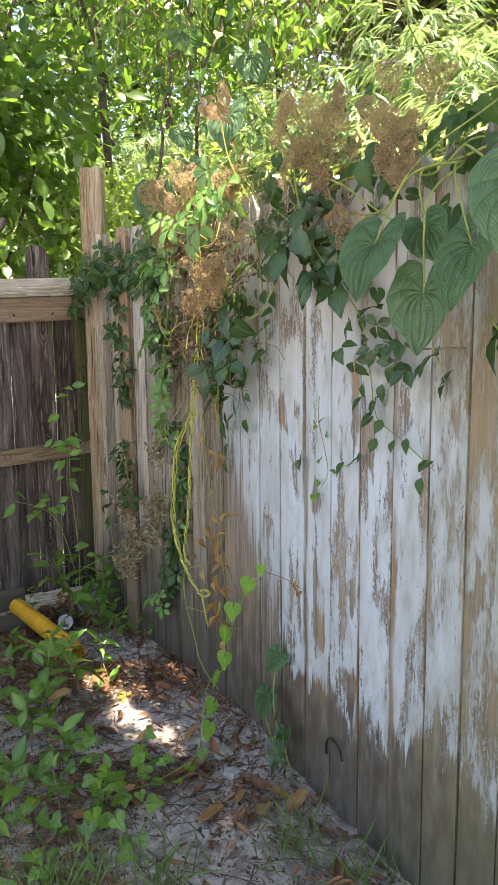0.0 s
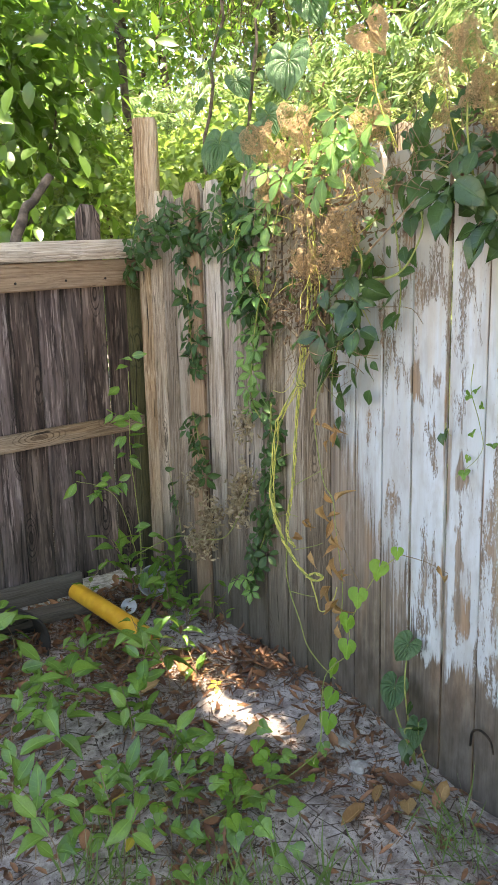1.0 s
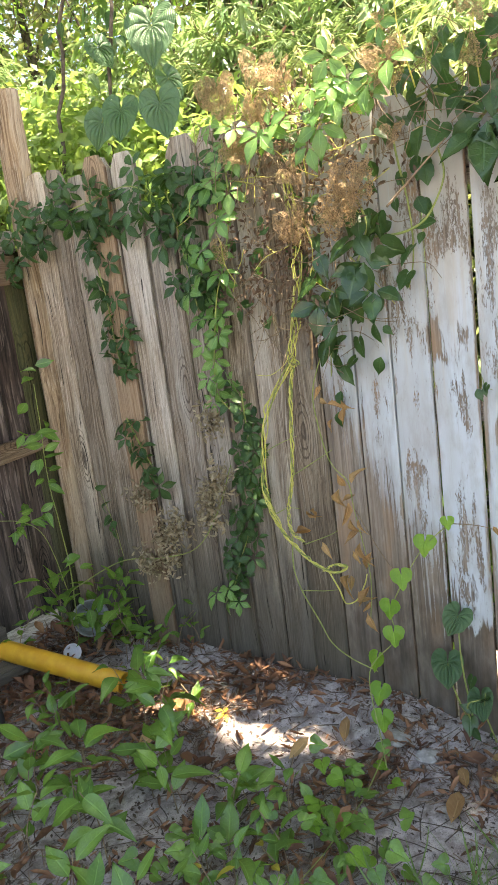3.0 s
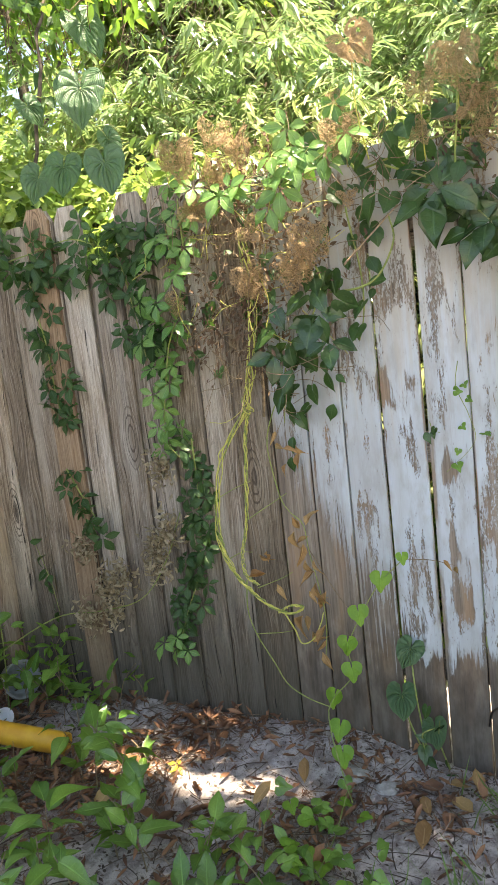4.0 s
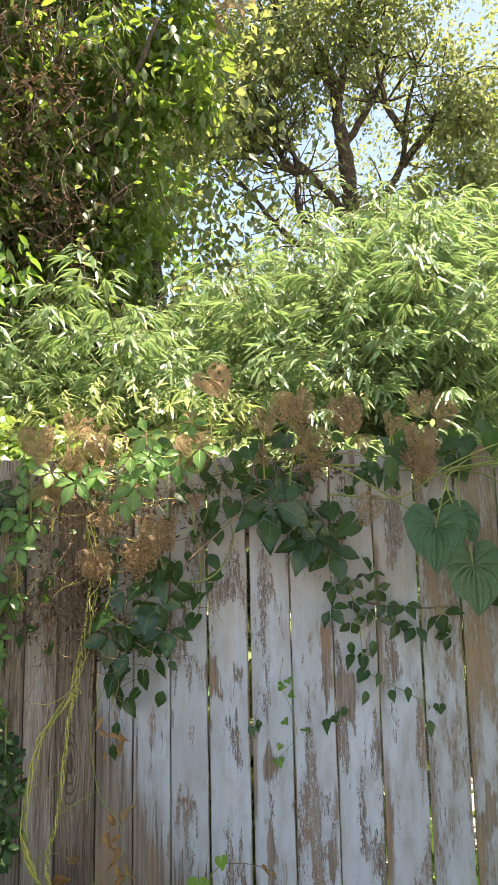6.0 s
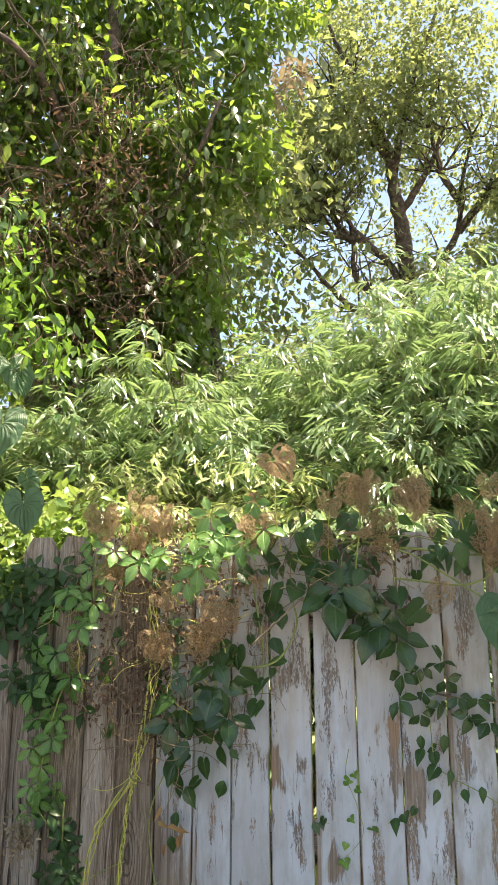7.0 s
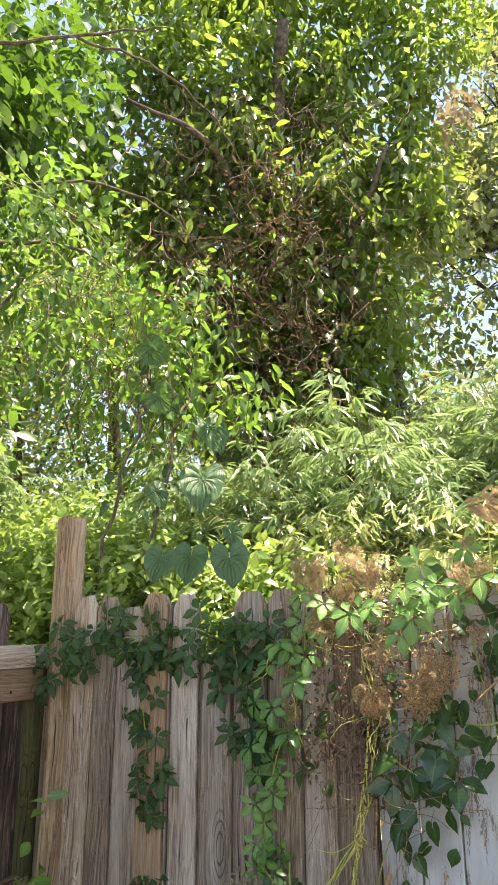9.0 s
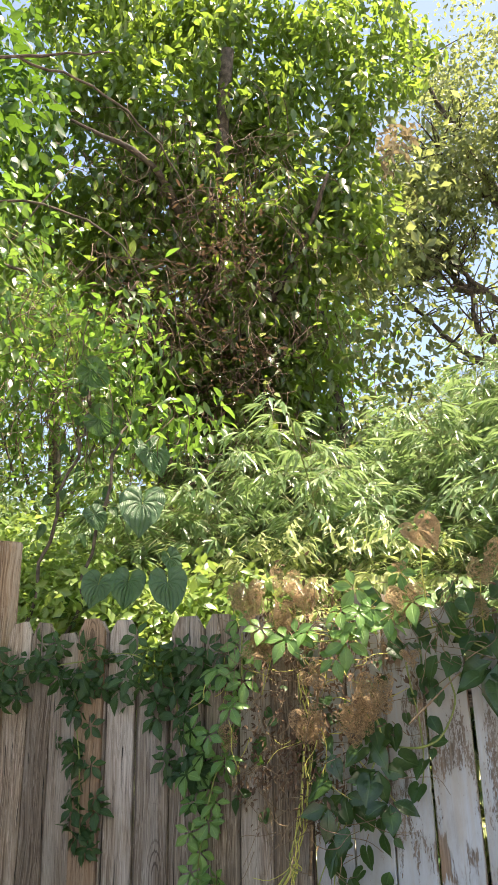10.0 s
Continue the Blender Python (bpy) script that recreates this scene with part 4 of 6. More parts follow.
vine("climbing_vine", "tangled green climber along the fence top", [(1.46, 2.1, 1.75), (1.43, 1.92, 1.78), (1.43, 1.73, 1.80), (1.42, 1.60, 1.77)], SMALLHEART, 0.03, 0.07, spread=0.06)


def heart_vine(label, spots, stalk_from, short=False):
    """A climber with very broad ribbed leaves, each on a long stalk."""
    owner = thing("heart_leaf_vine", label, "vine", stalk_from)
    for k, (p, normal, tip, size) in enumerate(spots):
        part("leaf", BIGHEART[k % 3], None, owner, place_leaf(p, normal, tip, size))
        a, b = Vector(stalk_from), Vector(p)
        if short:
            a = b + Vector((0.10, 0.03 - 0.02 * (k % 3), 0.06))
        mid = (a + b) / 2 + (Vector((0, 0, 0.02)) if short else Vector((-0.03, 0.01 * k, 0.05)))
        stem("stalk", [a, mid, b], 0.0028, 0.0022, M_STEM, owner, 5)
    return owner


heart_vine("climber with broad ribbed heart-shaped leaves over the fence", [
    ((1.28, 1.465, 1.572), (-0.82, -0.10, 0.50), (-0.55, 0.05, -1), 0.185),
    ((1.26, 1.190, 1.540), (-0.80, 0.10, 0.50), (-0.60, 0.05, -1), 0.18),
    ((1.33, 1.372, 1.470), (-0.90, -0.20, 0.30), (-0.12, -0.02, -1), 0.185),
    ((1.25, 1.085, 1.62), (-0.75, -0.45, 0.40), (-0.35, -0.05, -1), 0.19),
    ((1.36, 1.40, 1.60), (-0.85, -0.20, 0.40), (0.1, -0.5, -1), 0.12),
], (1.45, 1.38, 1.74))
heart_vine("ribbed heart leaves with damaged edges low at the fence foot", [
    ((1.46, 2.09, 0.395), (-0.75, -0.3, 0.5), (-0.2, 0.45, -1), 0.092),
    ((1.44, 2.12, 0.255), (-0.8, -0.15, 0.6), (-0.3, -0.1, -1), 0.105),
    ((1.44, 2.03, 0.165), (-0.8, 0.1, 0.5), (-0.3, -0.2, -1), 0.09),
], (1.47, 2.06, 0.02))
vine("climbing_vine", "small dark sprig at the fence foot", [(1.46, 2.0, 0.03), (1.44, 2.02, 0.12), (1.42, 2.01, 0.20)], GLOSSHEART, 0.016, 0.055, spread=0.03)
heart_vine("pale broad heart leaves dangling behind the fence", [
    ((2.17, 3.53, 2.44), (-0.82, -0.45, 0.30), (-0.1, 0.03, -1), 0.25),
    ((2.34, 3.60, 2.76), (-0.5, -0.75, 0.2), (0.35, -0.25, -0.9), 0.22),
    ((1.93, 3.68, 3.06), (-0.5, -0.4, -0.4), (0.1, -0.5, -0.6), 0.17),
    ((2.02, 3.68, 2.84), (-0.5, -0.4, -0.4), (0.2, -0.5, -0.6), 0.18),
    ((1.57, 3.19, 1.975), (-0.8, -0.4, 0.3), (-0.1, 0.1, -1), 0.15),
    ((1.60, 3.04, 1.965), (-0.8, -0.45, 0.3), (-0.1, -0.2, -1), 0.165),
    ((1.70, 3.42, 2.0), (-0.75, -0.4, 0.3), (-0.1, 0.3, -1), 0.15),
    ((1.98, 3.66, 2.36), (-0.4, -0.8, 0.1), (0.4, -0.1, -0.6), 0.13),
    ((1.75, 3.12, 2.08), (-0.3, -0.9, 0.2), (0.4, -0.1, -0.8), 0.12),
], (2.0, 3.45, 2.62), True)

def fill(owner, count, y0, y1, z0, z1, meshes, size, x0=1.38, x1=1.47, slope=0.0):
    """Leaves through a tangle on the fence; slope narrows it downwards."""
    for k in range(count):
        t = rng.random()
        z = z0 + (z1 - z0) * t
        half = (y1 - y0) / 2 * (1 - slope * (1 - t))
        p = (rng.uniform(x0, x1), (y0 + y1) / 2 + rng.uniform(-1, 1) * half, z)
        part("leaf", pick(meshes), None, owner, place_leaf(p, np.array([-1, -0.1, 0.5]) + jitter(0.5), np.array([-0.3, 0, -1]) + jitter(0.6), size * rng.uniform(0.6, 1.25)))


mass = thing("climbing_vine", "dense dark leafy tangle of climbers over the fence top", "vine", (1.45, 2.4, 1.6))
stem("stem", [(1.475, 2.49, 1.10), (1.47, 2.47, 1.3), (1.46, 2.45, 1.5), (1.44, 2.4, 1.75)], 0.005, 0.004, M_BSTEM, mass, 6, 0.006)
fill(mass, 46, 2.10, 2.72, 1.50, 1.84, SMALLHEART, 0.055, 1.42, 1.48)
fill(mass, 26, 2.16, 2.50, 1.10, 1.50, SMALLHEART, 0.056, 1.44, 1.48, 0.55)
fill(mass, 10, 2.45, 2.72, 1.2, 1.5, SMALLHEART, 0.05, 1.45, 1.48)
mass2 = thing("climbing_vine", "leafy green climber heaped on the fence top", "vine", (1.45, 1.8, 1.7))
stem("stem", [(1.475, 2.02, 1.62), (1.44, 1.8, 1.76), (1.44, 1.5, 1.74), (1.44, 1.1, 1.78)], 0.005, 0.003, M_STEM, mass2, 5, 0.006)
fill(mass2, 44, 1.35, 2.15, 1.70, 1.86, SMALLHEART, 0.055, 1.40, 1.58)
fill(mass2, 46, 1.40, 2.30, 1.68, 1.88, SMALLHEART, 0.065, 1.47, 1.62)
fill(mass2, 20, 1.0, 1.40, 1.66, 1.92, SMALLHEART, 0.075, 1.40, 1.6)
fill(c1, 20, 2.72, 3.50, 1.62, 1.78, CREEPER, 0.06, 1.43, 1.48)
fill(c1, 16, 2.80, 3.0, 1.35, 1.65, CREEPER, 0.062, 1.44, 1.48)

# ---- dead, lacy leaves ----
DEAD = [(1.829, 1.919, .110, 2), (1.798, 1.817, .112, 2), (1.787, 1.743, .085, 1), (1.689, 1.885, .10, 2), (1.919, 1.869, .085, 1), (1.928, 1.80, .065, 1), (1.497, 1.906, .066, 1), (1.481, 1.792, .10, 2), (1.507, 1.737, .095, 2), (1.627, 1.64, .090, 1),
        (1.568, 1.862, .06, 1), (1.648, 1.80, .06, 1), (2.598, 1.855, .10, 2), (2.492, 1.888, .09, 1), (2.426, 1.846, .085, 2)]
DEAD += [(2.123, 1.804, .11, 2), (2.135, 1.908, .06, 1), (2.128, 1.651, .06, 1), (2.239, 1.551, .115, 2), (2.288, 1.501, .10, 2), (2.431, 1.502, .085, 2), (2.583, 1.71, .08, 2), (2.692, 1.454, .065, 1), (1.394, 1.909, .085, 1), (2.40, 1.62, .07, 1), (2.52, 1.79, .08, 2)]
for k, (y, z, s, many) in enumerate(DEAD):
    clump = thing("dried_leaf_clump", "clump of brown lacy dead leaves caught in the vines", "dead leaves", (1.36, y, z), "dead leaf clumps")
    for j in range(many):
        p = np.array([1.345 + 0.03 * (k % 3) * 0.5, y, z]) + jitter(s * 0.12)
        turn = np.array([-1, -0.2, 0.35]) + jitter(0.5)
        tip = np.array([-0.2, 0, -1]) + jitter(0.45)
        p -= unit(tip) * s * 0.18
        part("dried_leaf", DRYLACE[(k + 3 * j) % 7], None, clump, place_leaf(p, turn, tip, s * rng.uniform(0.9, 1.12)))
    if z > 1.77 and k % 2 == 0:
        lean = rng.normal(0, 0.03)
        stem("stalk", [(1.44, y + 0.01 + lean, z - 0.15), (1.39, y + lean, z - 0.06), (1.36, y, z + s * 0.1)], 0.002, 0.0015, M_YSTEM, clump, 5, 0.004)
lone = thing("dried_leaf_clump", "single curled dead leaf upright on a bare stalk", "dead leaves", (1.26, 2.03, 1.8))
part("dried_leaf", leaf_mesh("dried_leaf", heart(16, 56, 6, 0.05, 0.5, 0.5, seed=31, crumple=0.06, holes=0.04), M_CRISP, True), None, lone, place_leaf((1.255, 2.05, 1.995), (-0.85, -0.2, 0.3), (0.05, -0.55, -0.75), 0.105))
stem("stalk", [(1.36, 2.06, 1.75), (1.29, 2.06, 1.86), (1.256, 2.05, 1.99)], 0.002, 0.0016, M_YSTEM, lone, 5)
for y, z in ((3.15, 0.52), (3.145, 0.435), (3.085, 0.57), (2.91, 0.68), (2.93, 0.61), (2.86, 0.955), (2.86, 0.75), (3.235, 0.66), (3.26, 0.41)):
    clump = thing("dried_leaf_clump", "small tuft of brown withered leaves on grey boards", "dead leaves", (1.43, y, z), "dead leaf clumps")
    P = np.array([1.43, y, z]) + rng.normal(0, 0.026, (150, 3)) * np.array([0.6, 1.0, 1.1])
    P[:, 0] = np.minimum(P[:, 0], 1.48)
    me = scatter("withered_leaves", CURLED, frames_of(rng.normal(0, 1, (150, 3)), rng.normal(0, 1, (150, 3)), rng.uniform(0.012, 0.030, 150)), P)
    part("withered_leaves", me, M_PALE, clump)
    bits = [tube([(1.46, y + 0.02, z - 0.06), (1.44, y + 0.01, z - 0.02), tuple(P[3 * k])], 0.0010, 0.0006, 4, 3) for k in range(12)]
    part("stalks", mesh_from("stalks", *merged(bits), True), M_BSTEM, clump)

# ---- tangle of thin dead stems in the crown of the vines ----
tangle = thing("stem_tangle", "tangle of dry brown and yellow vine stems along the fence top", "dead stems", (1.4, 2.2, 1.6), kind="stuff")
for name, mat, count, r in (("brown_stems", M_BSTEM, 260, 0.0013), ("yellow_stems", M_YSTEM, 44, 0.0016)):
    bits = []
    for k in range(count):
        y = rng.uniform(1.7 if mat == M_BSTEM else 2.3, 2.75) if k % 2 else rng.normal(2.48, 0.11)
        z = rng.uniform(1.62, 1.86) if k % 2 else rng.uniform(1.15, 1.8)
        p = np.array([rng.uniform(1.36, 1.47), y, z])
        d = unit(np.array([rng.normal(0, 0.25), rng.normal(0, 0.8), rng.normal(-0.3, 0.8)]))
        pts = [p]
        for q in range(3):
            d = unit(d + jitter(0.45) * np.array([0.4, 1, 1]))
            pts.append(pts[-1] + d * rng.uniform(0.025, 0.07))
        pts = [(min(a[0], 1.485), a[1], a[2]) for a in pts]
        bits.append(tube(pts, r, r * 0.6, 4, 3))
    part(name, mesh_from(name, *merged(bits), True), mat, tangle)

nests = np.array([(2.62, 1.50, 0.05), (2.45, 1.46, 0.05), (2.44, 1.30, 0.04), (2.32, 1.55, 0.06), (2.52, 1.64, 0.07), (2.64, 1.36, 0.05), (2.28, 1.64, 0.06), (1.82, 1.76, 0.06), (2.56, 1.78, 0.08), (2.40, 1.78, 0.07), (2.50, 1.40, 0.04)])
n_ = 1500
home = nests[rng.integers(len(nests), size=n_)]
P = np.stack([rng.uniform(1.38, 1.475, n_), home[:, 0] + rng.normal(0, 1, n_) * home[:, 2], home[:, 1] + rng.normal(0, 1.2, n_) * home[:, 2]], -1)
N = np.array([-1.0, 0, 0.4]) + rng.normal(0, 0.6, (n_, 3))
T = np.array([0, 0, -1.0]) + rng.normal(0, 0.6, (n_, 3))
part("withered_leaves", scatter("withered_leaves", CURLED, frames_of(N, T, rng.uniform(0.009, 0.027, n_)), P), M_WITHER, tangle)

# ---- long hanging vines ----
hang1 = thing("hanging_vine", "bundle of bare yellow-green twining stems hanging in a loop", "vine", (1.42, 2.46, 1.5))
def twine(owner, pts, strands, radius, r, pitch=0.8):
    """Stems wound round one another along a line."""
    line = curve_points(pts, 7)
    for k in range(strands):
        way = []
        for i, c in enumerate(line):
            a = k * 6.283 / strands + i * pitch + 0.8 * noise.noise(Vector((i * 0.3, k, 2.0)))
            q = radius * (0.55 + 0.9 * abs(noise.noise(Vector((i * 0.17, k * 3.0, 7.0)))))
            way.append(Vector((min(c.x + q * 0.8 * math.cos(a), 1.49), c.y + q * math.sin(a), c.z + 0.3 * q * math.cos(a + k))))
        stem("stem", way, r, r * 0.7, M_YSTEM if k != 1 else M_STEM, owner, 5, 0.002, 2)


twine(hang1, [(1.42, 2.47, 1.64), (1.41, 2.455, 1.45), (1.40, 2.478, 1.249), (1.40, 2.507, 1.156), (1.40, 2.50, 1.12)], 6, 0.018, 0.0022, 0.35)
twine(hang1, [(1.40, 2.50, 1.14), (1.385, 2.577, 1.033), (1.385, 2.615, 0.949), (1.385, 2.64, 0.82), (1.385, 2.642, 0.72), (1.385, 2.604, 0.633)], 4, 0.012, 0.0022, 0.35)
twine(hang1, [(1.385, 2.642, 0.75), (1.385, 2.625, 0.67), (1.385, 2.58, 0.60), (1.385, 2.507, 0.534), (1.385, 2.43, 0.507), (1.385, 2.385, 0.53), (1.385, 2.43, 0.53), (1.385, 2.464, 0.507)], 3, 0.007, 0.0027, 1.1)
twine(hang1, [(1.40, 2.50, 1.13), (1.40, 2.519, 1.061), (1.40, 2.532, 0.93), (1.40, 2.55, 0.78), (1.40, 2.576, 0.682), (1.39, 2.565, 0.62), (1.39, 2.527, 0.589)], 3, 0.007, 0.0024, 1.1)
stem("stem", [(1.39, 2.454, 0.509), (1.385, 2.419, 0.455), (1.385, 2.399, 0.415), (1.385, 2.359, 0.433), (1.39, 2.334, 0.481), (1.39, 2.323, 0.517)], 0.0026, 0.0018, M_YSTEM, hang1, 5, 0.003)
stem("stem", [(1.39, 2.565, 0.604), (1.385, 2.572, 0.509), (1.385, 2.548, 0.427), (1.385, 2.497, 0.337), (1.38, 2.456, 0.279), (1.375, 2.392, 0.244), (1.37, 2.306, 0.222)], 0.0024, 0.0018, M_STEM, hang1, 5, 0.003)
for pts in ([(1.40, 2.55, 0.79), (1.42, 2.47, 0.84), (1.43, 2.42, 0.87)], [(1.39, 2.53, 0.58), (1.41, 2.45, 0.61), (1.42, 2.42, 0.625)], [(1.39, 2.55, 0.43), (1.40, 2.48, 0.435), (1.41, 2.44, 0.44)], [(1.385, 2.64, 0.86), (1.40, 2.58, 0.89), (1.42, 2.53, 0.91)], [(1.385, 2.62, 0.67), (1.40, 2.58, 0.69), (1.42, 2.55, 0.685)], [(1.42, 2.36, 0.70), (1.43, 2.30, 0.58), (1.45, 2.26, 0.50)]):
    stem("side_shoot", pts, 0.0016, 0.001, M_BSTEM if pts[0][1] < 2.5 else M_STEM, hang1, 4, 0.003)
hang2 = thing("hanging_vine", "withered vine with golden dry leaves hanging on the boards", "vine", (1.43, 2.4, 1.2))
W = [(1.43, 2.38, 1.244), (1.43, 2.395, 1.18), (1.42, 2.43, 1.12), (1.42, 2.46, 1.02), (1.43, 2.444, 0.868), (1.42, 2.413, 0.817), (1.42, 2.371, 0.776), (1.42, 2.36, 0.69), (1.42, 2.335, 0.56), (1.42, 2.328, 0.45), (1.42, 2.34, 0.36)]
stem("stem", W, 0.0022, 0.0014, M_STEM, hang2, 5, 0.004)
leaves_at(hang2, [(2.40, .789), (2.391, .748), (2.363, .759), (2.38, .70), (2.375, .655), (2.355, .615), (2.335, .595), (2.321, .555), (2.476, .572), (2.508, .607), (2.387, .479), (2.416, .461), (2.385, .417), (2.35, .363), (2.321, .462)], GOLDLEAF, 0.060, 1.41, hang=(-0.1, 0, -1), loose=0.45)
leaves_at(hang2, [(2.533, .664), (2.51, .67), (2.345, .66), (2.37, .72), (2.33, .52), (2.36, .57), (2.41, .95), (2.36, .99), (2.43, 1.01), (2.40, 1.0), (2.34, .40), (2.418, 1.053), (2.372, 1.006)], GOLDLEAF, 0.046, 1.415, loose=0.7)
stick = thing("dead_stick", "bare pale stick leaning out of the vines", "stick", (1.34, 2.02, 1.62))
stem("stem", [(1.33, 2.14, 1.50), (1.35, 2.07, 1.565), (1.37, 2.0, 1.63)], 0.003, 0.002, M_BSTEM, stick, 5)
loop = thing("yellow_stem", "curving green stem among the vines", "vine", (1.4, 2.1, 1.45))
stem("stem", [(1.42, 2.22, 1.44), (1.40, 2.13, 1.44), (1.41, 2.07, 1.47), (1.42, 2.03, 1.55), (1.42, 2.04, 1.62)], 0.0035, 0.0025, M_STEM, loop, 6, 0.003)
for pts in (((1.40, 1.9, 1.80), (1.38, 1.7, 1.74), (1.40, 1.5, 1.62), (1.42, 1.4, 1.66)), ((1.42, 1.75, 1.68), (1.38, 1.55, 1.66), (1.36, 1.42, 1.74), (1.38, 1.2, 1.83)), ((1.40, 1.86, 1.66), (1.35, 1.84, 1.78), (1.34, 1.83, 1.88))):
    s_ = thing("yellow_stem", "pale green vine stem crossing the fence top", "vine", pts[0])
    stem("stem", pts, 0.003, 0.002, M_STEM, s_, 5, 0.003)
root = thing("dead_tendril", "thin brown rootlet clinging across white boards", "vine", (1.49, 1.6, 1.33))
stem("stem", [(1.49, 1.66, 1.375), (1.488, 1.58, 1.362), (1.488, 1.50, 1.355), (1.49, 1.40, 1.36)], 0.003, 0.002, M_BSTEM, root, 5, 0.005, 8)

# ---- the lime shoot that climbs from the ground ----
shoot = thing("climbing_shoot", "young shoot with lime-green heart leaves climbing from the ground", "vine", (1.28, 2.2, 0.02))
S = [(1.20, 2.21, 0.05), (1.27, 2.26, 0.08), (1.33, 2.31, 0.24), (1.365, 2.24, 0.34), (1.375, 2.25, 0.42), (1.385, 2.21, 0.51), (1.39, 2.14, 0.62), (1.40, 2.07, 0.69)]
stem("stem", S, 0.002, 0.0014, M_STEM, shoot, 5, 0.003)
for k, p in enumerate([(1.36, 2.30, 0.27), (1.355, 2.235, 0.365), (1.365, 2.245, 0.44), (1.37, 2.205, 0.535), (1.385, 2.135, 0.635), (1.39, 2.07, 0.70), (1.33, 2.28, 0.19), (1.31, 2.27, 0.12)]):
    part("leaf", LIMEHEART[k % 2], None, shoot, place_leaf(p, np.array([-0.85, -0.25, 0.45]) + jitter(0.15), np.array([-0.1, 0.1 * (-1) ** k, -1]), 0.058 if k < 5 else 0.035 if k == 5 else 0.062))
stem("tendril", [(1.40, 2.07, 0.69), (1.43, 2.0, 0.68), (1.45, 1.94, 0.66)], 0.0012, 0.0008, M_BSTEM, shoot, 4)
leaves_along(shoot, [(1.44, 1.99, 0.69), (1.45, 1.93, 0.66)], GOLDLEAF, 0.02, 0.04, 0.012, loose=0.7)

# ---- iron hook and low things ----
hook = thing("wire_hook", "bent dark iron hook on the painted boards", "hook", (1.49, 1.84, 0.17))
stem("wire", [(1.494, 1.885, 0.165), (1.485, 1.872, 0.215), (1.478, 1.84, 0.238), (1.480, 1.81, 0.222), (1.485, 1.802, 0.185)], 0.004, 0.003, M_IRON, hook, 6)

pipe = thing("drain_pipe", "scuffed yellow plastic pipe lying on the ground", "pipe", (1.16, 3.5, 0.05))


E0, E1 = Vector((1.09, 3.76, 0.12)), Vector((1.205, 3.235, 0.045))
axis = (E1 - E0)
pm = Matrix.Translation(E0) @ axis.to_track_quat("Z", "Y").to_matrix().to_4x4()
L_ = axis.length
part("pipe_wall", ring_profile("pipe_wall", [(0.034, 0.0), (0.038, 0.001), (0.0385, 0.01), (0.0385, L_ - 0.01), (0.038, L_), (0.034, L_), (0.0335, L_ - 0.01), (0.0335, 0.01), (0.034, 0.0)]), M_PIPE, pipe, pm)
cup = thing("plastic_cup", "small white plastic cup tipped on the leaf litter", "cup", (1.27, 3.60, 0.03))
part("cup_wall", ring_profile("cup_wall", [(0.0, 0.05), (0.022, 0.05), (0.024, 0.048), (0.033, -0.015), (0.035, -0.016), (0.034, -0.012), (0.024, 0.045), (0.0, 0.046)][::-1]), M_CUP, cup, look((1.275, 3.60, 0.05), (1.5, 4.1, -0.15)) @ pose(0, 0, 0, 0, 180, 0))
tub = thing("plastic_tub", "clouded grey plastic tub tipped beside the corner post", "tub", (1.43, 3.64, 0.04))
part("tub_wall", ring_profile("tub_wall", [(0.0, 0.10), (0.050, 0.10), (0.053, 0.096), (0.068, 0.004), (0.074, 0.004), (0.075, -0.002), (0.072, -0.004), (0.066, 0.0), (0.051, 0.094), (0.0, 0.096)]), M_TUB, tub, look((1.42, 3.63, 0.125), (1.72, 4.35, -0.05)) @ pose(0, 0, 0, 0, 180, 0))
pot = thing("plant_pot", "black plastic plant pot lying half buried on its side", "plant pot", (0.72, 3.52, 0.05))
part("pot_wall", ring_profile("pot_wall", [(0.0, 0.22), (0.10, 0.22), (0.105, 0.21), (0.135, 0.0), (0.145, 0.0), (0.145, -0.02), (0.132, -0.02), (0.10, 0.205), (0.0, 0.208)]), M_BLACK, pot, look((0.72, 3.50, 0.06), (0.92, 4.4, -0.05)) @ pose(0, 0, 0, 0, 180, 0))
plank = thing("old_board", "grey weathered board lying at the foot of the dark fence", "board", (0.75, 3.72, 0.08))
part("timber", beam("timber", (0.10, 0.045, 1.5), 0.006, 0.004), M_GREY, plank, pose(0.42, 3.755, 0.06, 90, 0, 86))

# ---- plants on the ground ----
def seedling(x, y, h, n, size, meshes, label, lean=(0.0, 0.0), upright=0.35):
    z = ground_height(x, y)
    owner = thing("seedling", label, "seedling", (x, y, z), "seedlings")
    lean = (lean[0] + rng.normal(0, 0.22) * h, lean[1] + rng.normal(0, 0.22) * h)
    top = Vector((x + lean[0], y + lean[1], z + h))
    pts = [Vector((x, y, z - 0.01)), Vector((x + lean[0] * 0.2, y + lean[1] * 0.2, z + h * 0.5)), top]
    stem("stem", pts, 0.0020, 0.0012, M_BSTEM, owner, 5, 0.006)
    line = curve_points(pts, 8)
    for k in range(n):
        p = line[int(len(line) * (0.30 + 0.69 * (k / n) ** 0.8))]
        a = k * 2.4 + rng.uniform(0, 1.2)
        d = np.array([math.cos(a), math.sin(a), upright + rng.normal(0, 0.45)])
        part("leaf", pick(meshes), None, owner, place_leaf(p + Vector(d) * 0.012, np.array([0, 0, 1.0]) - d * 0.35 + jitter(0.35), d, size * rng.uniform(0.55, 1.25)))


